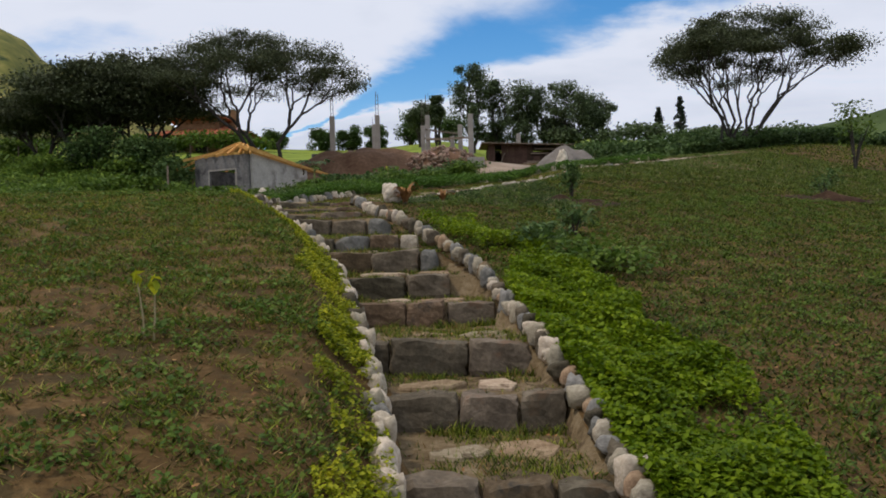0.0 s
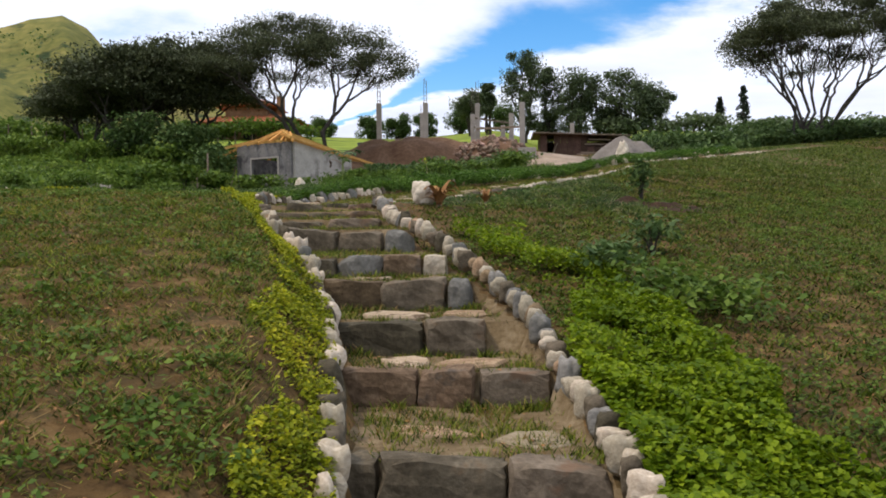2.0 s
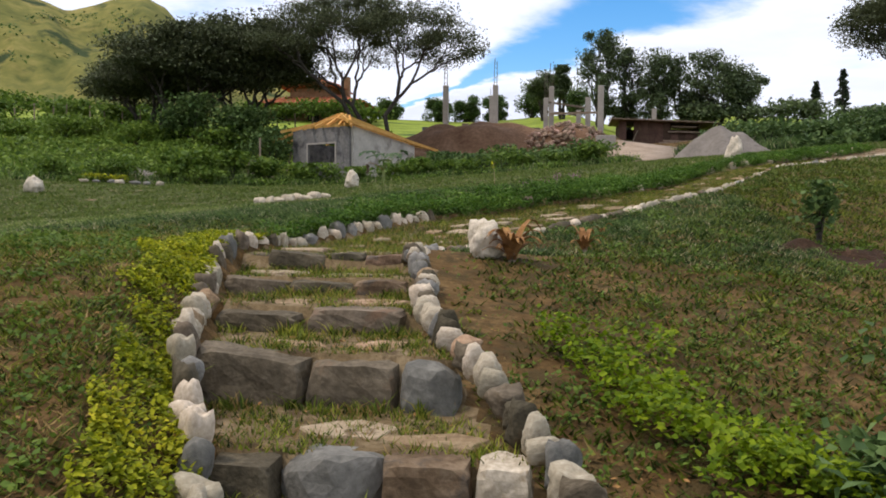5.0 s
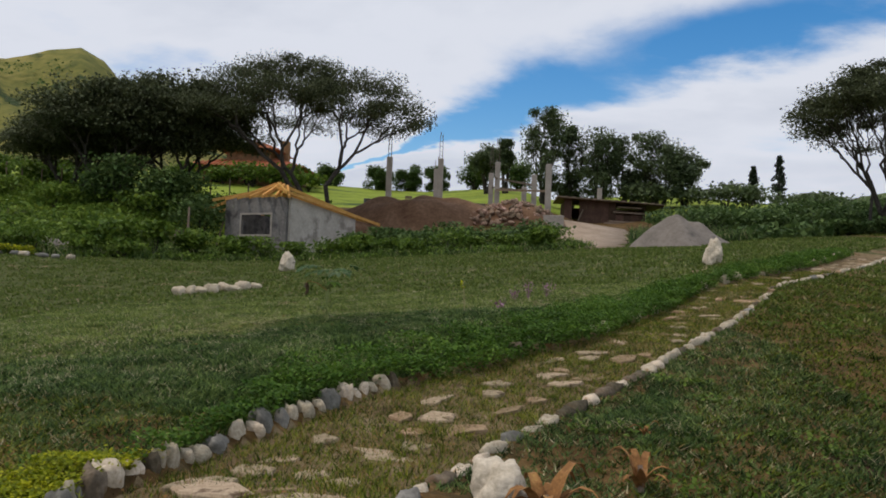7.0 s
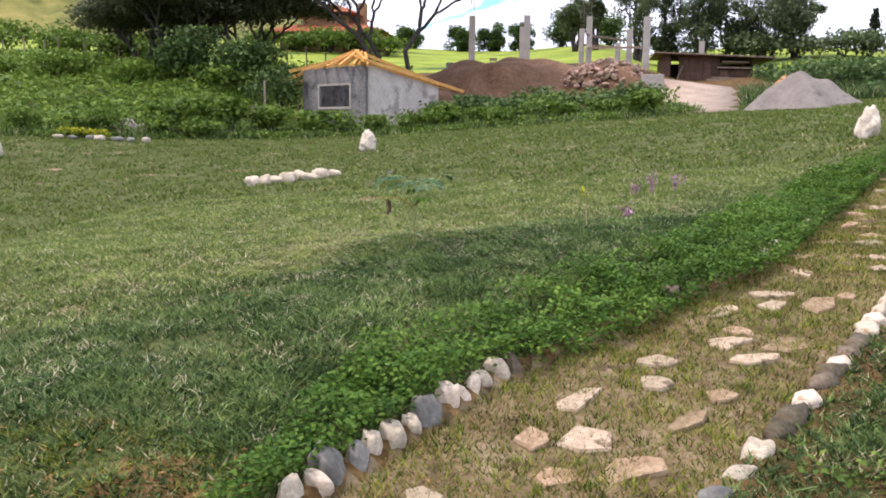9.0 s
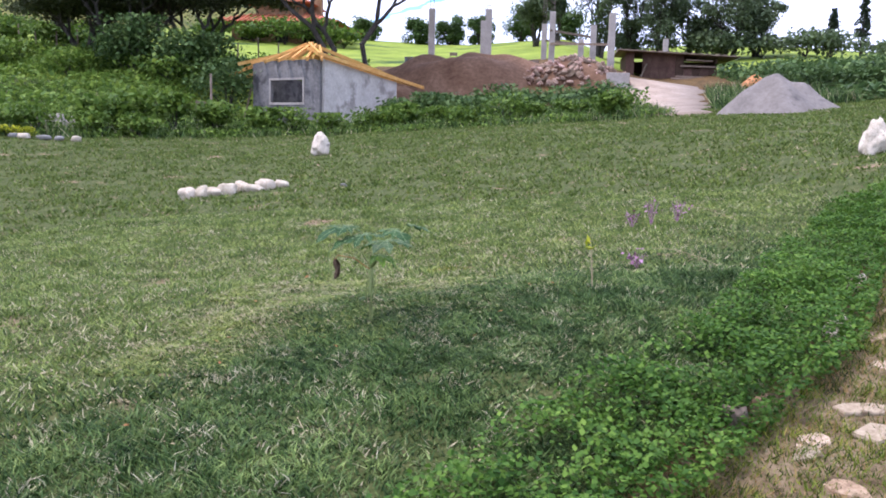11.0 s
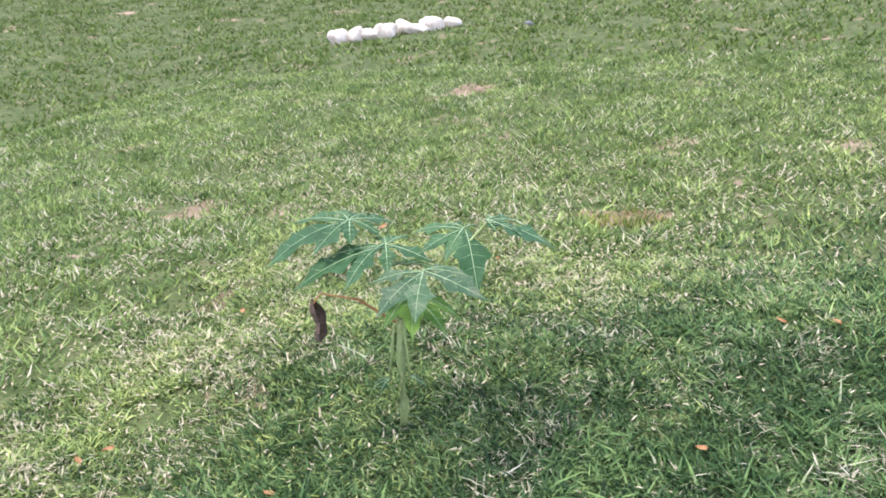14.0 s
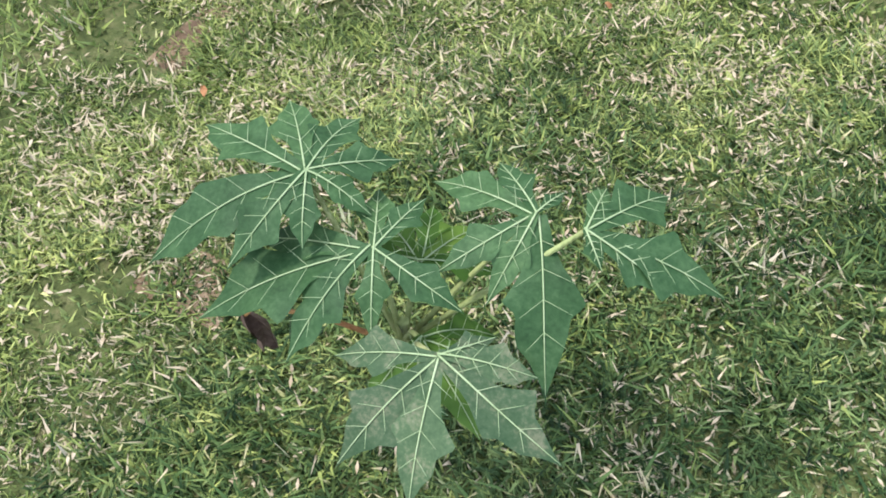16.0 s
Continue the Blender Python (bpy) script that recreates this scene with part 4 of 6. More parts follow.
for lo, hi in (((WX0 - 0.09, -0.03, WZ0 - 0.1), (WX1 + 0.09, 0.0, WZ0)), ((WX0 - 0.09, -0.03, WZ1), (WX1 + 0.09, 0.0, WZ1 + 0.09)), ((WX0 - 0.09, -0.03, WZ0), (WX0, 0.0, WZ1)), ((WX1, -0.03, WZ0), (WX1 + 0.09, 0.0, WZ1))):
    box(bm, lo, hi)
part("window_surround", bm, M_CONC, hut, "raised pale cement surround")
# side wall: pale render with some of its sunlight put into the colour
bm = bmesh.new()
wall_with_top(bm, (0.0, HB), (0.0, T + 0.003), LOW, TOP, -T)
part("wall", bm, M_SIDE, hut, "paler grey cement side wall, partly lightened for the sun on it")
bm = bmesh.new()
box(bm, (HA - T, T + 0.003, -0.4), (HA, HB, LOW))
part("wall", bm, M_PLASTER, hut)
# back wall, coloured light for the daylight entering through the open roof
bm = bmesh.new()
box(bm, (T + 0.003, HB - T, -0.4), (HA - T - 0.003, HB, LOW))
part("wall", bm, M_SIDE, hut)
PEAK = Vector((1.9, 1.4, 3.62))
for k in range(7):
    x = -0.62 + k * 0.82
    bm = bmesh.new()
    e = Vector((x, -0.55, TOP - 0.02 - 0.03 * abs(k - 2)))
    f = Vector((PEAK.x + (x - PEAK.x) * 0.25, PEAK.y, PEAK.z - 0.07 * abs(k - 2)))
    beam(bm, e, f, 0.09, 0.14)
    part("rafter", bm, M_TIMBER, hut)
for k in range(6):
    y = -0.5 + k * 0.95
    bm = bmesh.new()
    beam(bm, (HA + 0.95, y, TOP - 0.62 - 0.03 * k), (PEAK.x + 0.1, PEAK.y + 0.2 * k, PEAK.z - 0.06 * k), 0.08, 0.13)
    part("rafter", bm, M_TIMBER, hut)
for a, b in (((-0.35, -0.42, TOP + 0.16), (-0.25, HB + 2.0, LOW - 0.12)), ((0.08, -0.3, TOP + 0.07), (0.08, HB + 0.3, LOW + 0.08)), ((PEAK.x, PEAK.y, PEAK.z), (-0.45, -0.5, TOP + 0.12)), ((PEAK.x, PEAK.y, PEAK.z + 0.02), (0.1, HB + 0.6, LOW + 0.14)), ((0, T / 2, TOP + 0.06), (HA, T / 2, TOP + 0.06))):
    bm = bmesh.new()
    beam(bm, a, b, 0.11, 0.15)
    part("roof_beam", bm, M_TIMBER, hut, "long yellow-stained timber")
for k in range(14):
    f = k / 13
    bm = bmesh.new()
    y = 0.2 + f * (HB + 0.7)
    z = TOP + 0.1 + (LOW - TOP - 0.02) * (y / HB)
    beam(bm, (-0.3, y, z - 0.02), (0.9, y, z + 0.42 - 0.2 * f), 0.07, 0.1)
    part("rafter", bm, M_TIMBER, hut)
bm = bmesh.new()
beam(bm, (HA + 0.55, -0.2, -0.2), (HA + 0.12, 0.1, 1.9), 0.07)
part("prop", bm, M_DRYWOOD, hut, "grey leaning timber prop")

# ---------------------------------------------------------------- posts and a frame beside the hut
def post(x, y, h, r, lean=0.0, label="grey weathered wooden post", name="fence_post", group="posts"):
    bm = bmesh.new()
    tube(bm, [(0, 0, -0.15), (lean * 0.5, 0, h * 0.5), (lean, 0, h)], [r, r * 0.95, r * 0.85], 7)
    ob = obj(name, bm, M_DRYWOOD)
    ob.location = (x, y, ground_at(x, y))
    return tagged(ob, label, "post", group)


post(-14.0, 41.3, 2.0, 0.05)
fr = thing("trellis", (-13.8, 40.8, ground_at(-13.8, 40.8)), "pale wooden frame standing in the weeds", "frame")
for a, b in (((-0.55, 0, -0.1), (-0.55, 0, 1.0)), ((0.55, 0.1, -0.1), (0.55, 0.1, 0.95)), ((-0.6, 0, 0.95), (0.6, 0.1, 0.9)), ((-0.55, 0, 0.4), (0.55, 0.1, 0.36))):
    bm = bmesh.new()
    beam(bm, a, b, 0.07)
    part("rail", bm, M_DRYWOOD, fr)
prs = random.Random(5)
for k in range(26):
    x = -48 + k * 1.25
    y = 56 + 0.18 * (k - 14) + prs.uniform(-0.4, 0.4)
    post(x, y, prs.uniform(1.2, 1.7), 0.05, prs.uniform(-0.1, 0.1), group="field fence")

# ---------------------------------------------------------------- the building site
def column(x, y, top, r=0.17, bars=4, rebar=1.6):
    z = ground_at(x, y) - 0.3
    th_ = thing("concrete_column", (x, y, z), "raw concrete column with bare steel bars on top", "column", "site columns")
    bm = bmesh.new()
    box(bm, (-r, -r, 0), (r, r, top - z), bevel=0.02)
    part("shaft", bm, M_CONC, th_)
    for k in range(bars):
        bm = bmesh.new()
        dx, dy = (-0.09, 0.09)[k % 2], (-0.09, 0.09)[k // 2]
        h = rebar * prs.uniform(0.75, 1.1)
        tube(bm, [(dx, dy, top - z - 0.05), (dx * 1.1, dy, top - z + h / 2), (dx * 0.7 + prs.uniform(-0.05, 0.05), dy, top - z + h)], [0.016, 0.016, 0.014], 5)
        part("steel_bar", bm, M_STEEL, th_)
    if rebar > 1:
        bm = bmesh.new()
        for q in range(4):
            zz = top - z + 0.2 + q * 0.3
            for a, b in (((-0.1, -0.1), (0.1, -0.1)), ((0.1, -0.1), (0.1, 0.1)), ((0.1, 0.1), (-0.1, 0.1)), ((-0.1, 0.1), (-0.1, -0.1))):
                beam(bm, (*a, zz), (*b, zz), 0.012)
        part("stirrup", bm, M_STEEL, th_)


for x, y, top, rb in ((-7.62, 57.4, 10.95, 1.7), (-4.46, 58.2, 11.05, 1.8), (-5.05, 62.5, 11.0, 0.8), (-0.85, 59.0, 11.05, 1.7), (-1.28, 63.0, 10.9, 1.9), (2.1, 54.0, 10.25, 0.0), (1.55, 60.0, 10.45, 0.0), (1.0, 63.0, 10.0, 0.5)):
    column(x, y, top, bars=4 if rb else 0, rebar=rb or 0.5)
for a, b in (((-1.0, 58.8, 10.0), (1.6, 60.0, 9.75)), ((-0.9, 58.8, 9.25), (2.1, 54.1, 8.7)), ((-1.2, 62.8, 9.9), (1.1, 63.0, 9.7))):
    bm = bmesh.new()
    beam(bm, a, b, 0.09, 0.12)
    tagged(obj("scaffold_plank", bm, M_DRYWOOD), "grey timber rail tied between concrete columns", "plank", "column rails")
bm = bmesh.new()
beam(bm, (-8.9, 56.9, 8.1), (-4.4, 57.9, 8.15), 0.16, 0.2)
tagged(obj("timber_beam", bm, M_DRYWOOD), "long grey timber lying along the earth bank", "beam")
bm = bmesh.new()
beam(bm, (-4.0, 57.6, 8.1), (-1.6, 58.2, 8.15), 0.5, 0.22)
tagged(obj("board_stack", bm, M_DRYWOOD), "low stack of dark weathered boards on the earth bank", "board stack")
bm = bmesh.new()
for z0, z1, r in ((0, 0.06, 0.3), (0.06, 0.36, 0.285), (0.36, 0.42, 0.3), (0.42, 0.8, 0.285), (0.8, 0.86, 0.3)):
    bmesh.ops.create_cone(bm, cap_ends=True, segments=18, radius1=r, radius2=r, depth=z1 - z0, matrix=Matrix.Translation((0, 0, (z0 + z1) / 2)))
ob = obj("drum", bm, M_BARREL)
ob.location = (-8.9, 57.6, ground_at(-8.9, 57.6) + 0.1)
tagged(ob, "dark grey ribbed drum beside the columns", "drum")
ch = thing("wooden_chair", (-6.6, 59.5, ground_at(-6.6, 59.5)), "dark wooden chair standing on the site", "chair")
for nm, lo, hi in (("leg", (-0.22, -0.22, 0), (-0.18, -0.18, 0.45)), ("leg", (0.18, -0.22, 0), (0.22, -0.18, 0.45)), ("leg", (-0.22, 0.18, 0), (-0.18, 0.22, 1.0)), ("leg", (0.18, 0.18, 0), (0.22, 0.22, 1.0)), ("seat", (-0.23, -0.23, 0.45), (0.23, 0.23, 0.49)), ("backrest", (-0.18, 0.185, 0.8), (0.18, 0.215, 0.98))):
    bm = bmesh.new()
    box(bm, lo, hi)
    part(nm, bm, M_DRYWOOD, ch)


def heap(name, at, rx, ry, h, mat, label, seed, turn=0.0, sharp=1.0, lump=0.12):
    """A heap of loose material with an uneven outline and run-out foot."""
    bm = bmesh.new()
    rings, n = 16, 40
    off = Vector((seed * 3.1, seed, 0))
    prev = None
    base = ground_at(*at)
    for i in range(rings + 1):
        f = i / rings
        ring = []
        for k in range(n):
            a = 2 * math.pi * k / n
            d = Vector((math.cos(a), math.sin(a), 0))
            q = f * (1 + 0.22 * noise.noise(d * 1.6 + off))
            p = Matrix.Rotation(turn, 3, "Z") @ Vector((d.x * q * rx, d.y * q * ry, 0))
            g = ground_at(at[0] + p.x, at[1] + p.y) - base
            z = h * max(0.0, 1 - f ** sharp) ** 1.15 + g * f * f + h * lump * noise.noise(p * (2.2 / max(rx, 1)) * 1.5 + off) * (1 - f) - 0.12 * f
            ring.append(bm.verts.new((p.x, p.y, z)))
        if prev:
            for k in range(n):
                bm.faces.new((prev[k], ring[k], ring[(k + 1) % n], prev[(k + 1) % n]))
        prev = ring
    bmesh.ops.remove_doubles(bm, verts=bm.verts, dist=0.001)
    bmesh.ops.recalc_face_normals(bm, faces=bm.faces)
    ob = obj(name, bm, mat, smooth=True)
    ob.location = (at[0], at[1], base)
    return tagged(ob, label, name.replace("_", " "))


heap("earth_mound", (-5.2, 54.4), 5.4, 3.2, 1.15, M_DIRT, "long mound of dug reddish brown earth", 2, 0.05, 2.4, 0.7)
heap("earth_mound", (-9.2, 51.8), 2.4, 2.2, 0.55, M_DIRT, "low spread of brown earth beside the hut", 4, 0.2, 1.6, 0.3)
heap("sand_mound", (5.9, 37.9), 1.9, 1.6, 1.12, M_SAND, "grey sand heap with a dark damp patch", 6, 0.0, 1.5, 0.22)
heap("clay_heap", (8.7, 51.5), 1.2, 1.0, 0.75, M_CLAY, "heap of bright orange clay by the bushes", 7, 0.0, 1.2, 0.2)
heap("earth_scrape", (1.95, 12.65), 1.0, 0.4, 0.06, M_SCRAPE, "dug reddish earth scrape on the grassy slope", 9, 0.1, 3.0, 2.6)
heap("earth_scrape", (7.4, 15.6), 1.35, 0.55, 0.07, M_SCRAPE, "dug reddish earth scrape on the grassy slope", 12, 0.1, 3.0, 2.6)
heap("rubble_base", (0.2, 52.9), 3.0, 1.9, 0.95, M_DIRT, "slope of earth under broken bricks", 11, 0.0, 1.3, 0.2)
pile = thing("brick_rubble", (0.2, 52.9, ground_at(0.2, 52.9)), "tipped pile of broken pale and brown bricks", "rubble pile")
me = bpy.data.meshes.new("brick")
bm = stone_bm((0.30, 0.20, 0.15), 5, 0.8, 0.12, 1)
bm.to_mesh(me)
bm.free()
me.materials.append(M_RUBBLE)
for k in range(290):
    a, q = prs.uniform(0, 6.283), prs.random() ** 0.6
    x, y = math.cos(a) * q * 2.9, math.sin(a) * q * 1.9
    ob = new("brick", me)
    ob.parent = pile
    g = ground_at(0.2 + x, 52.9 + y) - pile.location.z
    ob.matrix_local = pose(x, y, 0.9 * max(0, 1 - q ** 1.3) ** 1.15 + g * q * q + prs.uniform(-0.02, 0.16), prs.uniform(-60, 60), prs.uniform(-60, 60), prs.uniform(0, 360)) @ Matrix.Scale(prs.uniform(0.7, 1.4), 4)
# low block wall and the pale concrete apron in front of the shed
bm = bmesh.new()
box(bm, (1.75, 51.6, 5.4), (2.85, 52.3, 7.1), bevel=0.02)
tagged(obj("block_wall", bm, M_CONC), "short pale concrete block pier beside the rubble", "pier")
AX = np.linspace(0, 1, 14)
av, af = [], []
for i, f in enumerate(AX):
    y = 38.6 + f * 16.0
    for x in (1.2 + 1.6 * f + 0.25 * math.sin(i * 1.9), 3.9 + 2.9 * f + 0.3 * math.sin(i * 2.3 + 1)):
        av.append((x, y, ground_at(x, y) + 0.07))
        av.append((x, y, ground_at(x, y) - 0.3))
for i in range(len(AX) - 1):
    a = i * 4
    af += [(a, a + 2, a + 6, a + 4), (a, a + 4, a + 5, a + 1), (a + 2, a + 3, a + 7, a + 6)]
af.append((0, 1, 3, 2))
M_APRON = material("pale_dusty_concrete", [(0.22, 0.165, 0.12), (0.32, 0.25, 0.19), (0.42, 0.34, 0.27)], 0.95, 0.8, 0.4, 12)
tagged(raw("driveway", av, af, M_APRON), "pale dusty cement drive sloping down to the lawn", "driveway", kind="structure")

# the shed
SX0, SX1, SY0, SY1, SZ0 = 3.8, 9.3, 63.0, 66.5, ground_at(6.4, 63.0) - 0.85
shed = thing("shed", (SX0, SY0, SZ0), "low brown board shed under a sheet roof", "shed")
for k in range(11):
    if k == 1:
        continue
    bm = bmesh.new()
    box(bm, (k * 0.5 + 0.005, 0, 0.2), (k * 0.5 + 0.495, 0.06, 2.40 - 0.025 * k if k < 7 else 1.45), bevel=0.01)
    part("board", bm, M_SHED, shed)
for lo, hi in (((0, 0.07, 0), (0.1, 3.5, 2.3)), ((5.4, 0.07, 0), (5.5, 3.5, 2.05)), ((0, 3.4, 0), (5.5, 3.5, 2.13))):
    bm = bmesh.new()
    box(bm, lo, hi)
    part("wall", bm, M_SHED, shed)
for k in range(30):
    bm = bmesh.new()
    a, b = k * 0.24 - 0.55, k * 0.24 - 0.31
    zz = 2.45 - 0.012 * k
    box(bm, (a, -0.7, zz), (b + 0.02, 3.9, zz + (0.06 if k % 2 else 0.1)))
    part("roof_strip", bm, M_DRYWOOD, shed)
bm = bmesh.new()
box(bm, (2.3, 0.6, 2.5), (2.6, 0.9, 3.3))
part("flue", bm, M_CONC, shed)
for a, b in (((3.3, -0.1, 1.6), (5.9, -0.12, 1.52)), ((3.6, -0.06, 1.95), (5.2, -0.06, 1.9)), ((2.6, -1.2, 0.75), (5.6, -1.0, 0.7)), ((2.9, -1.0, 0.9), (5.2, -0.8, 0.82))):
    bm = bmesh.new()
    beam(bm, a, b, 0.2, 0.1)
    part("plank", bm, M_DRYWOOD, shed)
bm = bmesh.new()
beam(bm, (0.75, -0.5, 0.5), (1.25, -0.1, 1.7), 0.12, 0.05)
part("plank", bm, M_DRYWOOD, shed, "pale plank leaning by the doorway")

# ---------------------------------------------------------------- the house on the hill
HX, HY = -25.5, 88.0
HZ = 11.4
house = thing("house", (HX, HY, HZ), "ochre house with stepped terracotta tile roofs among trees", "house")


def hip_roof(bm, x0, x1, y0, y1, z, rise):
    r = (y1 - y0) / 2
    b = [bm.verts.new(p) for p in ((x0, y0, z), (x1, y0, z), (x1, y1, z), (x0, y1, z))]
    t = [bm.verts.new(p) for p in ((x0 + r, (y0 + y1) / 2, z + rise), (x1 - r, (y0 + y1) / 2, z + rise))]
    for f in ((b[0], b[1], t[1], t[0]), (b[1], b[2], t[1]), (b[2], b[3], t[0], t[1]), (b[3], b[0], t[0]), (b[3], b[2], b[1], b[0])):
        bm.faces.new(f)


for lo, hi in (((-4.5, -3, -2.0), (4.5, 3, 2.4)), ((-2.5, -2, 2.9), (2.0, 2, 4.3))):
    bm = bmesh.new()
    box(bm, lo, hi)
    part("wall", bm, M_WALLH, house)
for args in ((-6.2, 6.2, -4.6, 4.6, 2.4, 1.5), (-3.6, 3.1, -3.0, 3.0, 4.3, 1.2)):
    bm = bmesh.new()
    hip_roof(bm, *args)
    part("roof", bm, M_ROOF, house)
    for k in range(26):
        x0, x1, y0, y1, z, rise = args
        x = x0 + (k + 0.5) * (x1 - x0) / 26
        r = (y1 - y0) / 2
        top = min(1.0, (x - x0) / r, (x1 - x) / r)
        bm = bmesh.new()
        beam(bm, (x, y0 - 0.05, z + 0.05), (x, y0 + r * top, z + rise * top + 0.05), 0.16, 0.09)
        part("roof_tile_ridge", bm, M_ROOF, house)
for x in (-5.6, -2.2, 2.0, 5.4):
    bm = bmesh.new()
    box(bm, (x - 0.13, -4.3, -1.5), (x + 0.13, -4.04, 2.4))
    part("post", bm, M_WALLH, house)
for x in (-3.0, 0.3, 3.0):
    win = part("window", (lambda b: (box(b, (x - 0.6, -3.06, 0.5), (x + 0.6, -3.0, 1.8)), b)[1])(bmesh.new()), M_DARK, house)
bm = bmesh.new()
box(bm, (2.6, -0.4, 3.0), (3.3, 0.4, 5.6))
part("chimney", bm, M_WALLH, house)

# ---------------------------------------------------------------- trees
def canopy_tree(name, at, label, h, width, deep, seed, stems=4, crown=(0.42, 1.0), dome=0.3, clumps_n=70, per=230, leaf=0.1, mat=None, z=None, group="", shift=(0.0, 0.0), puff=0.075, r=0.16, tall=False):
    """A tree with a wanted outline: stems fork towards clumps of leaves that fill a dome or a column.
    crown: where the leaves begin and end, as parts of the height; dome: how far the top falls towards its rim."""
    rnd = random.Random(seed)
    base = (ground_at(*at) if z is None else z) - 0.15
    th_ = thing(name, (at[0], at[1], base), label, "tree", group)
    ends = []
    for k in range(clumps_n):
        a, q = rnd.uniform(0, 2 * math.pi), math.sqrt(rnd.random())
        if tall:
            f = rnd.random()
            w = (math.sin(math.pi * (0.12 + 0.8 * f)) ** 0.7) * rnd.uniform(0.6, 1.05)
            p = Vector((math.cos(a) * q * width / 2 * w, math.sin(a) * q * deep / 2 * w, h * (crown[0] + (crown[1] - crown[0]) * f)))
        else:
            rim = 1 + 0.16 * math.sin(a * 3 + seed) + 0.1 * math.sin(a * 5 + 2 * seed)
            top = h * (crown[1] - dome * q ** 2.2)
            p = Vector((math.cos(a) * q * width / 2 * rim, math.sin(a) * q * deep / 2 * rim, top - rnd.random() ** 1.5 * h * (crown[1] - dome - crown[0]) * (1.1 - 0.6 * q)))
        ends.append(p + Vector((*shift, 0)))
    bm = bmesh.new()

    def limb(p, q, r0, r1, bow):
        d = q - p
        j = Vector((rnd.gauss(0, 1), rnd.gauss(0, 1), rnd.gauss(0, 0.6))) * d.length * 0.07
        m1, m2 = p.lerp(q, 0.35) + j + Vector((0, 0, -bow * d.length)), p.lerp(q, 0.7) - j * 0.6 + Vector((0, 0, -bow * d.length * 0.5))
        tube(bm, [p, m1, m2, q], [r0, r0 * 0.7 + r1 * 0.3, r0 * 0.35 + r1 * 0.65, r1], 6 if r0 > 0.05 else 4)

    def grow(p, todo, r0, depth):
        """Fork again and again until each clump has its own twig."""
        if len(todo) == 1:
            limb(p, todo[0], r0, 0.006, 0.04)
            for _ in range(3):
                tube(bm, [p.lerp(todo[0], rnd.uniform(0.5, 0.9)), todo[0] + Vector((rnd.gauss(0, 0.4), rnd.gauss(0, 0.4), rnd.gauss(0, 0.14)))], [max(0.008, r0 * 0.4), 0.005], 3)
            return
        mid = sum(todo, Vector()) / len(todo)
        low = Vector((mid.x, mid.y, min(e.z for e in todo) * 0.5 + mid.z * 0.5))
        q = p.lerp(low if depth < 3 else mid, (0.5 if depth == 0 else 0.36) + rnd.uniform(-0.06, 0.06))
        limb(p, q, r0, r0 * 0.84, 0.05 if depth else 0.0)
        dirs = [(e - q) for e in todo]
        ax = max((Vector((math.cos(k), math.sin(k), rnd.uniform(-0.3, 0.3))) for k in (0.0, 0.79, 1.57, 2.36)), key=lambda v: sum(abs(d.dot(v) - (mid - q).dot(v)) for d in dirs) * rnd.uniform(0.75, 1.0))
        todo = sorted(todo, key=lambda e: (e - q).dot(ax))
        k = max(1, min(len(todo) - 1, int(len(todo) * rnd.uniform(0.36, 0.64))))
        for grp in (todo[:k], todo[k:]):
            grow(q, grp, r0 * 0.84 * (0.35 + 0.65 * len(grp) / len(todo)) ** 0.45 if len(todo) > 2 else r0 * 0.6, depth + 1)

    order = sorted(ends, key=lambda e: math.atan2(e.y - shift[1], e.x - shift[0]))
    cut = [round(k * len(order) / stems) for k in range(stems + 1)]
    for k in range(stems):
        grp = order[cut[k]:cut[k + 1]]
        a = math.atan2(sum(e.y for e in grp), sum(e.x for e in grp))
        grow(Vector((0.12 * math.cos(a), 0.12 * math.sin(a), 0)), grp, r * 1.25, 0)
    part("trunk", bm, M_BARK, th_)
    t = np.array([tuple(e) for e in ends])
    n = len(t) * per
    sq = nrng.uniform(0.5, 1.25, (len(t), 1)).repeat(per, 0)
    spread_ = np.array((width * puff, width * puff, width * puff * (0.36 if not tall else 0.8)))
    c = t.repeat(per, 0) + np.clip(nrng.normal(0, 1, (n, 3)), -1.7, 1.7) * spread_ * sq
    leaves("crown", c, leaf, mat or L_ACACIA, "", "", 0.6, th_, 1.6)
    return th_


# umbrella-shaped acacias
canopy_tree("acacia", (15.6, 42.0), "dark flat-topped acacia with many bare forking stems", 7.2, 9.3, 8.6, 3, stems=9, crown=(0.46, 1.0), dome=0.34, clumps_n=140, per=400, leaf=0.075, group="acacias", shift=(0.5, 0.0), puff=0.05, r=0.062)
canopy_tree("acacia", (-11.3, 52.0), "dark flat-topped acacia rising behind the hut", 9.6, 12.6, 9.0, 8, stems=3, crown=(0.5, 1.0), dome=0.34, clumps_n=150, per=430, leaf=0.08, z=6.0, group="acacias", shift=(-1.0, 0.0), puff=0.052, r=0.13)
for x, y, w, h, sd in ((-19.4, 53.0, 8.4, 7.6, 31), (-23.0, 51.5, 9.0, 7.2, 14), (-26.4, 54.0, 7.4, 5.4, 25)):
    canopy_tree("acacia", (x, y), "dense dark spreading acacia on the bank", h, w, w * 0.85, sd, stems=5, crown=(0.12, 1.0), dome=0.34, clumps_n=130, per=280, leaf=0.13, group="acacias", puff=0.078, r=0.1)
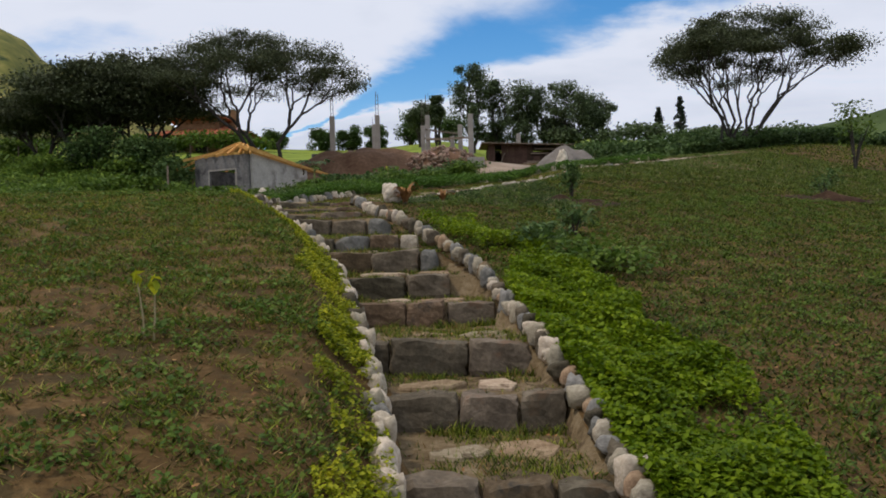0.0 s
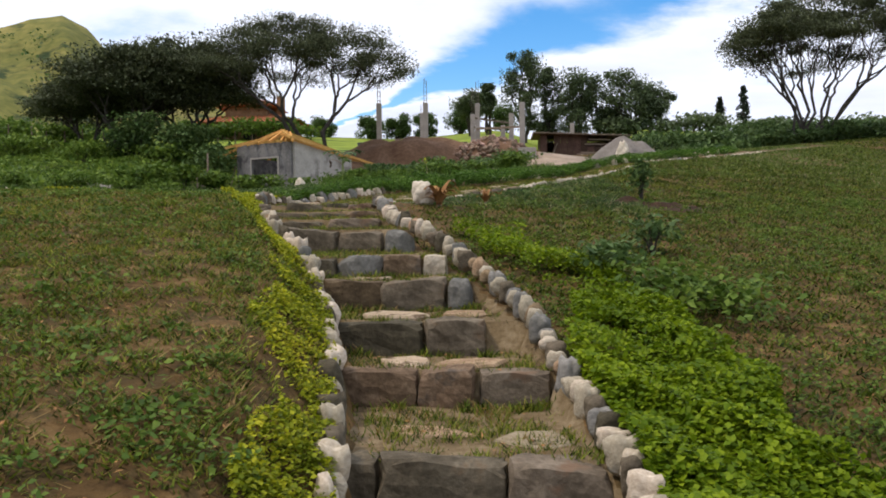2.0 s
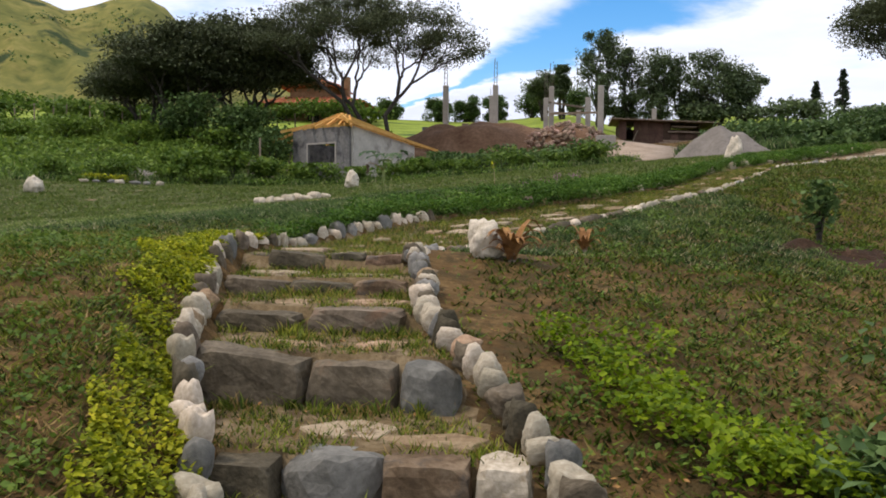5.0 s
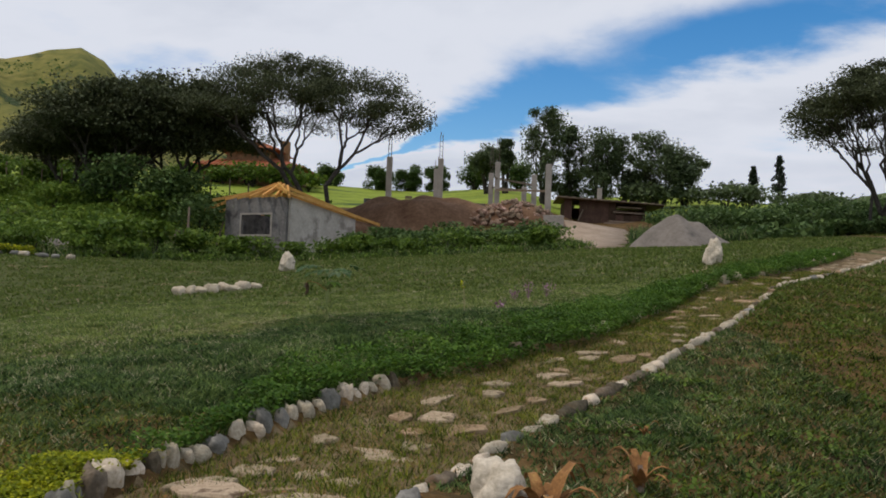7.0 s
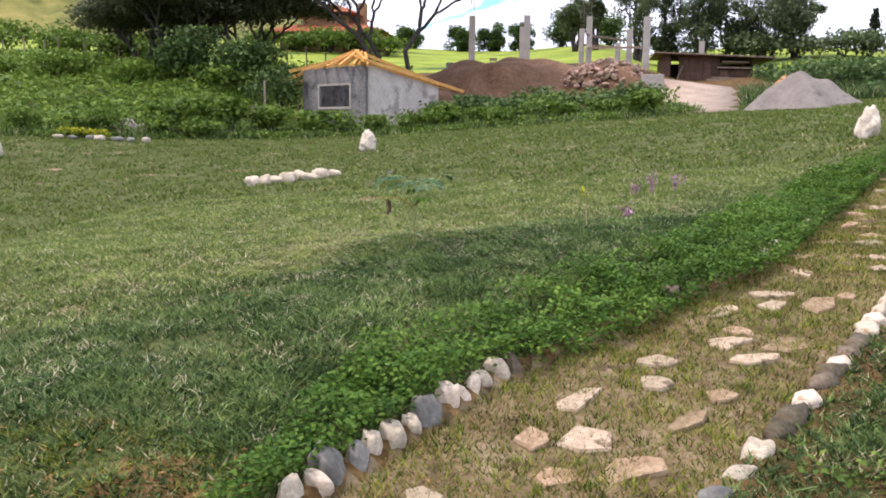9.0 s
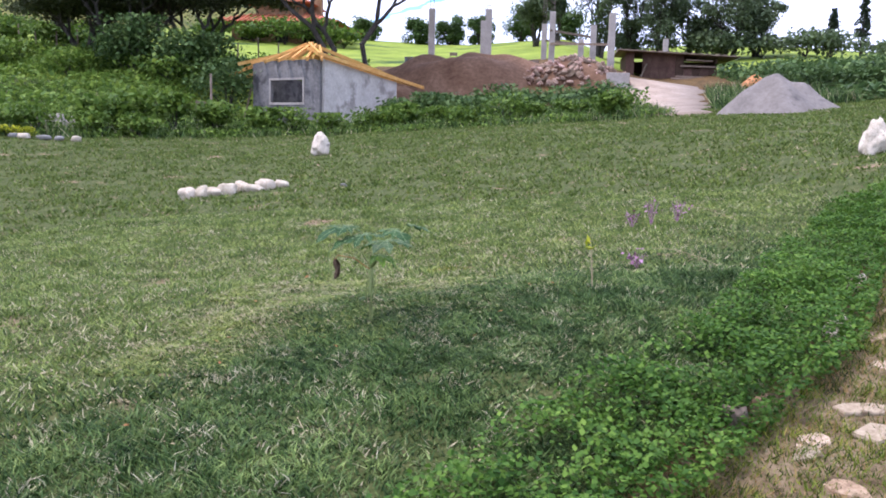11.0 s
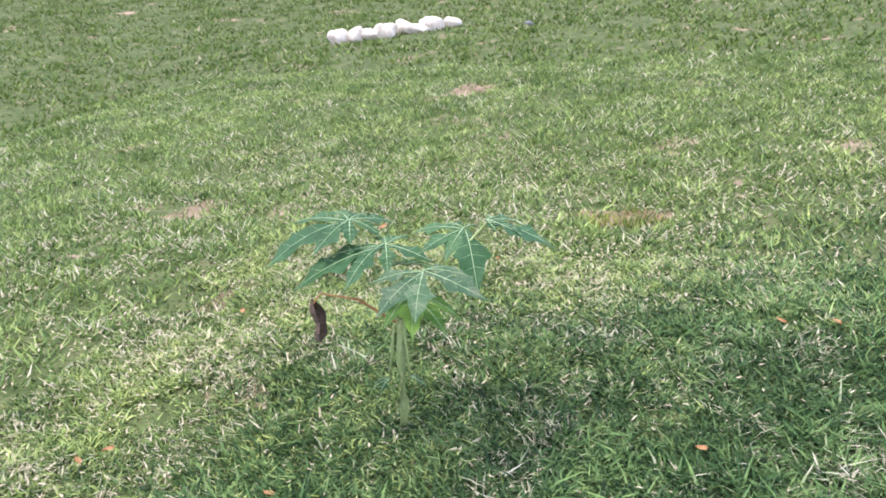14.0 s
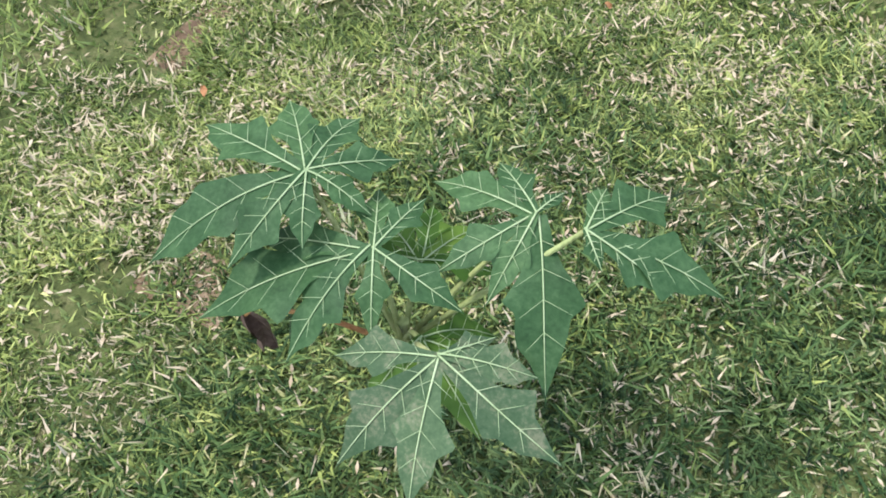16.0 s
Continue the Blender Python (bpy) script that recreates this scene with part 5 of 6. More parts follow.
# gum trees behind the shed
for k, (x, y, h, w, sd) in enumerate(((3.1, 76.0, 8.4, 3.9, 2), (5.6, 78.0, 7.4, 3.6, 7), (7.8, 76.0, 6.6, 4.4, 9), (10.2, 77.0, 6.4, 4.6, 12), (12.6, 75.0, 6.0, 5.2, 17), (14.9, 76.5, 4.8, 4.4, 19), (-1.9, 84.0, 4.4, 3.2, 23), (-0.2, 82.0, 5.0, 1.8, 29))):
    canopy_tree("gum_tree", (x, y), "tall dark green gum tree behind the shed" if h > 7 else "round dark green tree behind the shed", h, w, w * 0.9, sd, stems=3, crown=(0.18 if h > 5 else 0.45, 1.0), clumps_n=40, per=220, leaf=0.14, mat=L_EUC, group="trees behind the site", puff=0.12 if w < 4 else 0.1, r=0.14, tall=True)
for k, (x, y, sd) in enumerate(((-14.5, 98.0, 51), (-8.0, 100.0, 52), (-3.5, 99.0, 53), (-20.5, 99.0, 54), (-11.2, 100.0, 58), (1.5, 99.0, 61))):
    canopy_tree("field_tree", (x, y), "small round tree at the top of the field", 2.3 + 0.6 * (k % 3), 3.6, 3.4, sd, stems=3, crown=(0.12, 1.0), clumps_n=26, per=200, leaf=0.17, mat=L_BUSH, group="field trees", puff=0.11, r=0.12, tall=True)


def conifer(x, y, h, seed):
    rnd = random.Random(seed)
    th_ = thing("conifer", (x, y, ground_at(x, y) - 0.1), "dark narrow conifer on the skyline", "tree", "conifers")
    bm = bmesh.new()
    tube(bm, [(0, 0, 0), (0, 0, h * 0.5), (0.1, 0, h)], [0.16, 0.1, 0.03], 6)
    c = []
    for k in range(64):
        f = k / 64
        z = h * (0.12 + 0.86 * f)
        q = h * 0.21 * (1 - f) ** 0.8 * rnd.uniform(0.35, 1.2) + 0.06
        a = rnd.uniform(0, 6.283)
        tip = Vector((math.cos(a) * q, math.sin(a) * q, z - q * 0.1))
        tube(bm, [(0, 0, z), tip], [0.03, 0.01], 4)
        for j in range(26):
            c.append(tuple(Vector((0, 0, z)).lerp(tip, rnd.uniform(0.2, 1.05)) + Vector((rnd.gauss(0, 0.08), rnd.gauss(0, 0.08), rnd.gauss(0, 0.07)))))
    part("trunk", bm, M_BARK, th_)
    leaves("crown", np.array(c), 0.16, L_CONIFER, "", "", 0.7, th_, 1.8)


conifer(24.6, 82.0, 5.0, 3)
conifer(22.9, 84.0, 3.8, 4)

# the hedge of bushes between lawn and bank, and the thicket to the east
def thicket(name, xs, label, mat, n, size, r, h):
    """A bank of separate leafy bushes."""
    for x, y in xs:
        q = prs.uniform(0.75, 1.25)
        shrub((x, y), r * q, h * q, n, size, mat, label, name, "bush", 6)


def lawn_end(x):
    """Where the mown lawn ends and the rough growth begins."""
    return np.interp(x, [-30, -22, -16.5, -14.7, -13.3, -11.7, -9.3, -6.2, -2.5, 1.1, 4], [27, 30, 32.8, 34, 35.3, 37, 38.7, 38.5, 38.3, 37.7, 38.2])


row = [(-19 + 1.25 * k + prs.uniform(-0.4, 0.4), float(lawn_end(-19 + 1.25 * k)) + 1.3 + prs.uniform(-0.5, 1.6)) for k in range(17)]
thicket("weed_bush", row, "leafy green weed bush along the lawn's far edge", L_WEED, 520, 0.11, 0.65, 0.75)
row = [(x, y) for x, y in ((-6.6, 47.0), (-5.3, 47.6), (-4.2, 46.4), (-3.0, 47.4), (-1.9, 46.2), (-0.7, 46.8), (0.4, 45.6), (1.0, 43.6), (-2.4, 44.4), (-5.6, 45.0), (-7.4, 45.4), (-0.4, 43.0), (-4.0, 43.2))]
thicket("broadleaf_bush", row, "broad-leaved dark green bush below the earth bank", L_BUSH, 620, 0.15, 0.8, 0.85)
row = [(-15.6 - 1.5 * k + prs.uniform(-0.5, 0.5), 46.5 + prs.uniform(-0.5, 2.5)) for k in range(5)]
thicket("broadleaf_bush", row, "dense dark green bush beside the hut", L_BUSH, 1300, 0.17, 1.2, 2.0)
row = [(-17.5 - 3.4 * (k % 6) + prs.uniform(-1, 1), 48.0 + 2.6 * (k // 6) + prs.uniform(-1, 1)) for k in range(12)]
thicket("bank_bush", row, "green scrub bush on the grassy bank", L_BANK, 520, 0.18, 1.1, 0.9)
row = [(10.2 + 1.9 * (k % 9) + prs.uniform(-0.7, 0.7), 46.0 + 4.0 * (k // 9) + prs.uniform(-1, 1)) for k in range(18)]
thicket("thicket_bush", row, "tall dark green thicket bush east of the shed", L_BUSH, 700, 0.17, 1.4, 1.05)
row = [(12.0 + 2.6 * k + prs.uniform(-0.7, 0.7), 74.0 + prs.uniform(-3, 3)) for k in range(9)]
thicket("thicket_bush", row, "tall dark green thicket bush on the skyline", L_EUC, 800, 0.24, 1.9, 1.5)
row = [(13.4, 41.0), (15.0, 40.6), (16.4, 41.2), (17.8, 41.8), (19.4, 41.0), (21.0, 42.0), (23.0, 41.0), (25.0, 42.5)]
thicket("thicket_bush", row, "dark green bush at the acacia's foot", L_BUSH, 520, 0.15, 0.9, 0.7)
row = [(-30.5, 82.0), (-27.0, 82.5), (-24.0, 82.0), (-21.0, 82.5), (-18.5, 81.5)]
thicket("field_bush", row, "green bush below the house on the hill", L_WEED, 600, 0.28, 1.8, 1.7)
row = [(-30 - 2.3 * k + prs.uniform(-1, 1), 58 + (k * 5) % 13 + prs.uniform(-1, 1)) for k in range(14)]
thicket("hillside_bush", row, "green rounded bush on the hillside", L_WEED, 900, 0.26, 1.7, 1.5)
x, y = spots(-24, 3.0, 30.0, 44.6, 46000, lambda x, y: (y > lawn_end(x) + 0.25 * np.sin(3 * x)) * np.clip(vnoise(x, y, 1.6, 2.0) * 2.4 - 0.5, 0.05, 1) * ~((x < -8.9) & (x > -15) & (y > 43.9)))
blades("tall_grass", x, y, 0.36, 0.035, 0.7, G_LAWN, "tall uncut grass along the lawn's far edge", kinked=False)
x, y = spots(4.4, 9.5, 40.2, 52.0, 9000, lambda x, y: np.clip(vnoise(x, y, 1.2, 6.0) * 2.4 - 0.2, 0.1, 1) * (x > 4.5 + 0.18 * (y - 40)))
blades("tall_grass", x, y, 0.5, 0.06, 0.7, G_LAWN, "rough green grass between the drive and the sand", kinked=False)
for x, y, r, h in ((-15.6, 36.0, 0.6, 1.0), (-14.6, 36.6, 0.7, 1.3), (-13.7, 37.4, 0.65, 1.15), (-12.6, 38.2, 0.6, 1.0), (-11.3, 39.6, 0.6, 0.8), (-6.4, 41.0, 0.6, 0.8), (0.9, 38.9, 0.45, 0.75)):
    shrub((x, y), r, h, 420, 0.17, L_WEED, "broad-leaved green weed bush at the lawn's end", "weed_bush", "bush", 6)
for k in range(5):
    shrub((-17.4 + 0.35 * k, 32.9 + 0.1 * (k % 2)), 0.22, 0.3, 160, 0.06, L_YELLOW, "low yellow-leaved plant beside the stone row", "yellow_plant", "plant", 4)
heap("earth_mound", (-18.2, 37.2), 2.6, 1.3, 0.35, M_SAND, "low bank of bare grey earth in the weeds", 15, 0.15, 2.0, 0.5)
shrub((13.4, 26.0), 0.55, 1.9, 520, 0.09, L_WEED, "slender young tree on the hillside", "young_tree", "tree", 5)
shrub((7.6, 16.0), 0.25, 0.5, 260, 0.05, L_BUSH, "small dark green shrub above the dug earth")
# uncut weeds along the lawn's far edge and scrub over the bank
x, y = spots(-24, 3.0, 30.0, 47.5, 80000, lambda x, y: (y > lawn_end(x) + 0.2 + 0.3 * np.sin(2.3 * x)) * np.clip(vnoise(x, y, 1.1, 4.0) * 2 - 0.3, 0.1, 1) * ~((x < -8.6) & (x > -16) & (y > 44.2)))
c = np.stack([x, y, land(x, y) + 0.28 * nrng.random(len(x)) * (0.3 + vnoise(x, y, 1.7, 8.0))], -1)
leaves("bank_weeds", c, 0.085, L_BANK, "uncut green weeds along the lawn's far edge", "weeds", 0.7, None, 1.6)
x, y = spots(-50, -12, 34, 62, 60000, lambda x, y: (y > lawn_end(x) + 1.0) * np.clip(vnoise(x, y, 0.5, 4.0) * 2 - 0.2, 0.1, 1) * ~((x > -17) & (y < 51)))
c = np.stack([x, y, land(x, y) + 0.5 * nrng.random(len(x)) * (0.3 + vnoise(x, y, 0.9, 8.0))], -1)
leaves("bank_weeds", c, 0.17, L_BANK, "rough green scrub over the bank", "scrub", 0.7, None, 1.6)
x, y = spots(9, 34, 40.5, 64, 30000, lambda x, y: np.clip(vnoise(x, y, 0.5, 1.0) * 2 - 0.2, 0.1, 1))
c = np.stack([x, y, land(x, y) + 0.7 * nrng.random(len(x)) * (0.3 + vnoise(x, y, 0.9, 2.0))], -1)
leaves("bank_weeds", c, 0.2, L_BUSH, "rough dark green scrub on the eastern slope", "scrub", 0.7, None, 1.6)


# ---------------------------------------------------------------- mountains
def mountain(name, dist, az0, az1, crest, depth, foot, mat, label, seed):
    """A ridge seen far off: a long slope with gullies up to an uneven crest."""
    nu, nv = 150, 34
    u = np.linspace(az0, az1, nu)
    v = np.linspace(0, 1, nv)
    U, V = np.meshgrid(u, v)
    el = np.interp(U, [c[0] for c in crest], [c[1] for c in crest])
    R = dist + depth * V
    top = np.tan(np.radians(el)) * (dist + depth)
    off = Vector((seed * 2.7, seed, 0.3))
    g = np.array([[noise.fractal(Vector((a * 0.16, b * 1.2, 0)) + off, 1.0, 2.0, 5) for a in u] for b in v])
    Z = foot + (top - foot) * (V ** 0.8) + g * 0.06 * (dist + depth) * 0.6 * np.sin(np.pi * np.clip(V, 0, 1)) + g * 3.0 * V
    a = np.radians(U)
    P = np.stack([np.sin(a) * R, np.cos(a) * R, Z], -1)
    back = P[-1].copy()
    back[:, :2] *= 1.6
    back[:, 2] = foot
    P = np.concatenate([P, back[None]], 0)
    ids = np.arange(P.shape[0] * nu).reshape(P.shape[0], nu)
    q = np.stack([ids[:-1, :-1], ids[:-1, 1:], ids[1:, 1:], ids[1:, :-1]], -1).reshape(-1, 4)
    tagged(raw(name, P.reshape(-1, 3), q, mat, smooth=True), label, "mountain", kind="structure")


mountain("backdrop_mountain", 420, -75, -5, [(-75, 17), (-50, 16), (-40, 14.6), (-36, 13.9), (-33, 12.9), (-30.4, 13.9), (-28.5, 14.2), (-27.0, 13.6), (-25.9, 12.3), (-23, 11.6), (-18, 8.5), (-12, 6.0), (-5, 4.0)], 360, -40, M_HILL, "steep green mountain with bare yellow grass slopes", 3)
mountain("backdrop_hill", 260, 14, 80, [(14, 3.0), (19, 5.6), (23.6, 7.0), (26.9, 7.6), (29, 7.9), (34, 9.0), (45, 11), (80, 9)], 160, -40, M_HILLG, "rounded wooded green hill", 5)
rnd = random.Random(17)
mv = []
for k in range(60):
    az, f = rnd.uniform(-42, -20), 0.9 * rnd.random()
    d = 430 + 330 * f
    el = np.interp(az, [-42, -36, -33, -30, -26.3, -20], [14.6, 13.9, 12.9, 14, 12.4, 10])
    z = -40 + (math.tan(math.radians(el)) * 780 + 40) * (f * 0.97) ** 0.8
    mv.append((math.sin(math.radians(az)) * d, math.cos(math.radians(az)) * d, z + 3))
c = np.array(mv).repeat(26, 0) + nrng.normal(0, 1, (60 * 26, 3)) * np.array((5.0, 4.0, 2.2))
leaves("mountain_scrub", c, 2.0, L_BUSH, "dark scrub scattered over the mountain", "scrub", 0.6, None, 1.2)

# ---------------------------------------------------------------- the young papaya
def leaf_lobe(bm, vm, origin, ang, length, width, droop, cup, rnd):
    """One lobe of a papaya leaf: a blade with side teeth along a midrib; the rib goes into vm."""
    n = 30
    d = Vector((math.cos(ang), math.sin(ang), 0))
    s = Vector((-d.y, d.x, 0))
    sides = [[(rnd.uniform(0.5, 0.62), rnd.uniform(0.35, 1.0)), (rnd.uniform(0.72, 0.8), rnd.uniform(0.0, 0.45))] for _ in range(2)]

    def finger(f, c):
        """A side lobe that swells slowly and ends in a point turned forwards."""
        return max(0.0, 1 - (c - f) / 0.2) ** 1.2 if f < c else max(0.0, 1 - (f - c) / 0.07) ** 0.8

    rows, ribs = [], []
    curl = rnd.uniform(0, 6.28)
    for i in range(n + 1):
        f = i / n
        w = width * (0.16 * math.exp(-(f / 0.16) ** 2) + 0.95 * math.sin(math.pi * (0.03 + 0.95 * f)) ** 0.95 * (0.22 + 0.78 * f) ** 0.7) * (1 - f ** 6)
        wl, wr = (w * (1 + sum(h * finger(f, c) for c, h in one)) for one in sides)
        z = -droop * length * f * f + 0.03 * length * f
        p = origin + d * length * f + s * 0.02 * length * math.sin(3 * f + curl) + Vector((0, 0, z))
        ribs.append(p)
        zl, zr = 0.16 * w * math.sin(17 * f + curl), 0.16 * w * math.sin(15 * f - curl)
        row = [p + s * wl + Vector((0, 0, cup * wl + zl)), p + s * wl * 0.5 + Vector((0, 0, cup * wl * 0.66)), p, p - s * wr * 0.5 + Vector((0, 0, cup * wr * 0.66)), p - s * wr + Vector((0, 0, cup * wr + zr))]
        rows.append([bm.verts.new(q) for q in row])
    for a, b in zip(rows, rows[1:]):
        for k in range(4):
            bm.faces.new((a[k], b[k], b[k + 1], a[k + 1]))
    lift = Vector((0, 0, 0.0022))
    rr = [0.0016 * (1 - 0.75 * i / n) for i in range(n)]
    tube(vm, [p + lift for p in ribs[:n]], rr, 5)
    for i in range(5, n - 5, 5):
        for sg in (1, -1):
            w = width * 0.8 * (1 - (i / n) ** 2.5)
            q = ribs[i] + d * length * 0.11 + s * sg * w + Vector((0, 0, cup * w + 0.001))
            tube(vm, [ribs[i] + lift, (ribs[i] + q) / 2 + lift * 1.2, q + lift], [0.0005, 0.0004, 0.0002], 4)


PB = Vector((-2.51, 16.0, float(ground_z(-2.51, 16.0)) - 0.02))
papaya = thing("papaya_plant", PB, "young papaya plant with large lobed leaves on the lawn", "papaya plant")
rnd = random.Random(2)
bm = bmesh.new()
TOPZ = 0.43
tube(bm, [(0, 0, 0), (0.004, 0, 0.1), (-0.004, 0.005, 0.24), (0.006, 0.0, 0.36), (0.0, 0.004, TOPZ)], [0.018, 0.0155, 0.014, 0.0135, 0.01], 10)
part("stem", bm, M_STEM, papaya, "green papaya stem, greyer at its foot", smooth=True)
YAW = radians(30.8)


def papaya_leaf(at, heading, size, droop, tilt, lean, lobes, cup=0.16, mat=None):
    """heading: degrees in plan, seen with the lawn's far side up; lobes: (angle, length) about it."""
    at = Vector(at) - PB
    bm = bmesh.new()
    pts = [Vector((0, 0, TOPZ - 0.06)), Vector((at.x * 0.45, at.y * 0.45, TOPZ + (at.z - TOPZ) * 0.3)), at - Vector((0, 0, 0.004))]
    tube(bm, pts, [0.0055, 0.0045, 0.0035], 7)
    part("petiole", bm, M_STEM, papaya, smooth=True)
    lb, vm = bmesh.new(), bmesh.new()
    for a, q in lobes:
        leaf_lobe(lb, vm, Vector((0, 0, 0.0006 * len(lb.verts) / 80)), radians(heading + a) + YAW, size * q, size * q * rnd.uniform(0.185, 0.225), 1.6 * droop * rnd.uniform(0.7, 1.3), cup, rnd)
    bmesh.ops.recalc_face_normals(lb, faces=lb.faces)
    leaf = part("leaf", lb, mat or L_PAPAYA, papaya, "pale mottled papaya leaf with dying edges" if mat is L_PAPAYA_OLD else "fresh bright green young papaya leaf" if mat else "", smooth=True)
    leaf.matrix_local = Matrix.Translation(at) @ pose(0, 0, 0, tilt, lean, 0)
    part("vein", vm, M_VEIN, leaf, "pale yellow-green leaf veins", smooth=True)


ALL = [(0, 1.0), (38, 0.92), (-38, 0.95), (78, 0.8), (-78, 0.82), (122, 0.6), (-122, 0.62)]
papaya_leaf((-2.68, 16.05, 3.28), 0, 1.0, 0.2, 4, 3, [(-160, 0.25), (141, 0.22), (104, 0.175), (62, 0.15), (17, 0.14), (-29, 0.105), (-89, 0.112), (-129, 0.165)], 0.1)
papaya_leaf((-2.55, 16.01, 3.24), 0, 1.0, 0.2, 6, -4, [(-169, 0.27), (163, 0.19), (88, 0.12), (50, 0.115), (-39, 0.15), (-93, 0.122), (-134, 0.185)], 0.1)
papaya_leaf((-2.38, 16.15, 3.26), 0, 1.0, 0.2, 6, 2, [(-89, 0.235), (-155, 0.155), (148, 0.165), (108, 0.125), (39, 0.06), (-122, 0.135)], 0.08)
papaya_leaf((-2.40, 15.92, 3.22), 0, 1.0, 0.16, 8, 0, [(-138, 0.18), (172, 0.14), (-103, 0.185), (-43, 0.20), (19, 0.08), (-12, 0.13)], 0.1, L_PAPAYA_OLD)
papaya_leaf((-2.305, 16.13, 3.30), 0, 1.0, 0.2, 0, 6, [(-20, 0.205), (33, 0.18), (60, 0.10), (-73, 0.06), (-38, 0.14)], 0.08)
papaya_leaf((-2.51, 16.06, 3.17), 80, 0.14, 0.25, 0, 0, ALL[:5], 0.16, L_COVER)
papaya_leaf((-2.46, 15.98, 3.12), 300, 0.15, 0.35, 0, 0, ALL[:5], 0.16, L_COVER)
papaya_leaf((-2.48, 15.99, 2.86), 20, 0.05, 0.3, 0, 0, ALL[:3])
papaya_leaf((-2.54, 15.98, 2.85), 190, 0.05, 0.3, 0, 0, ALL[:3])


# ---------------------------------------------------------------- small things on the lawn
def stick(x, y, h, lean, label, name="sapling", r=0.006, mat=M_STRAW, tuft=None):
    th_ = thing(name, (x, y, float(ground_z(x, y)) - 0.02), label, "sapling")
    bm = bmesh.new()
    tube(bm, [(0, 0, 0), (lean * 0.3, 0.01, h * 0.4), (lean * 0.6, 0, h * 0.75), (lean, 0, h)], [r, r * 0.9, r * 0.7, r * 0.5], 6)
    part("stalk", bm, mat, th_)
    if tuft is not None:
        c = np.array([[lean, 0, h]]) + nrng.normal(0, 1, (7, 3)) * np.array((0.018, 0.018, 0.03))
        leaves("leaf_tuft", c, 0.032, tuft, "", "", 0.9, th_, 2.0)
    return th_


stick(-1.08, 16.75, 0.36, -0.03, "thin pale sapling with a yellow-green tip", tuft=L_YELLOW)
stick(-1.46, 3.9, 0.31, -0.03, "dry thin sapling with yellowed leaves on the slope", tuft=L_YELLOW)
stick(-1.41, 3.88, 0.29, 0.02, "dry thin sapling with yellowed leaves on the slope", tuft=L_YELLOW)
stick(4.6, 8.2, 0.6, 0.05, "thin bare sapling on the slope", tuft=L_WEED)
# a dead leaf of the papaya, hanging from its bent stalk
bm = bmesh.new()
tube(bm, [(0, 0, 0.36), (-0.10, -0.05, 0.44), (-0.19, -0.09, 0.46), (-0.21, -0.10, 0.43)], [0.0045, 0.004, 0.003, 0.0025], 6)
part("petiole", bm, M_DRYLEAF, papaya, "brown withered leaf stalk")
bm = bmesh.new()
rows = []
for i in range(9):
    f = i / 8
    w = 0.022 * math.sin(math.pi * (0.1 + 0.82 * f)) * (1 + 0.3 * math.sin(9 * f))
    p = Vector((-0.21 + 0.018 * math.sin(3 * f), -0.10 + 0.01 * f, 0.44 - 0.13 * f))
    rows.append([bm.verts.new(p + Vector((math.cos(k) * w, math.sin(k) * w * 0.8, 0.004 * math.sin(3 * k)))) for k in (0.2, 1.3, 2.4, 3.6, 4.9)])
for p, q in zip(rows, rows[1:]):
    for k in range(4):
        bm.faces.new((p[k], p[k + 1], q[k + 1], q[k]))
part("withered_leaf", bm, M_BROWNLEAF, papaya, "curled dark brown dead papaya leaf")
for x, y, h in ((-0.67, 17.66, 0.14), (-0.23, 20.06, 0.28), (0.05, 20.1, 0.26), (-0.45, 19.95, 0.16)):
    th_ = thing("flowering_plant", (x, y, float(ground_z(x, y)) - 0.01), "small purple flowering plant in the lawn", "flower", "purple flowers")
    bm = bmesh.new()
    for k in range(4):
        a = k * 1.6
        tube(bm, [(0, 0, 0), (math.cos(a) * 0.04, math.sin(a) * 0.04, h * 0.6), (math.cos(a) * 0.07, math.sin(a) * 0.07, h)], [0.005, 0.004, 0.002], 5)
    part("stem", bm, M_PURPLE, th_)
    c = nrng.normal(0, 1, (30, 3)) * np.array((0.05, 0.05, h * 0.22)) + np.array((0, 0, h * 0.75))
    leaves("blossom", c, 0.03, M_PURPLE, "", "", 0.8, th_, 1.3)
for x, y, s in ((-0.25, 17.75, 1.0), (0.45, 20.1, 1.2)):
    th_ = thing("dry_weed", (x, y, float(ground_z(x, y))), "pale grey dead weed lying over the grass", "dry weed", "dry weeds")
    bm = bmesh.new()
    tube(bm, [(-0.28 * s, 0.1, 0.12 * s), (-0.1 * s, 0.05, 0.12 * s), (0.1 * s, 0, 0.07), (0.22 * s, -0.05, 0.02)], [0.002, 0.0025, 0.003, 0.003], 5)
    for k in range(9):
        q = Vector((0.02 * k * s - 0.02, 0, 0.06))
        tube(bm, [q, q + Vector((rnd.uniform(-0.06, 0.1), rnd.uniform(-0.08, 0.08), rnd.uniform(-0.03, 0.08)))], [0.003, 0.0015], 4)
    part("twig", bm, M_STRAW, th_)
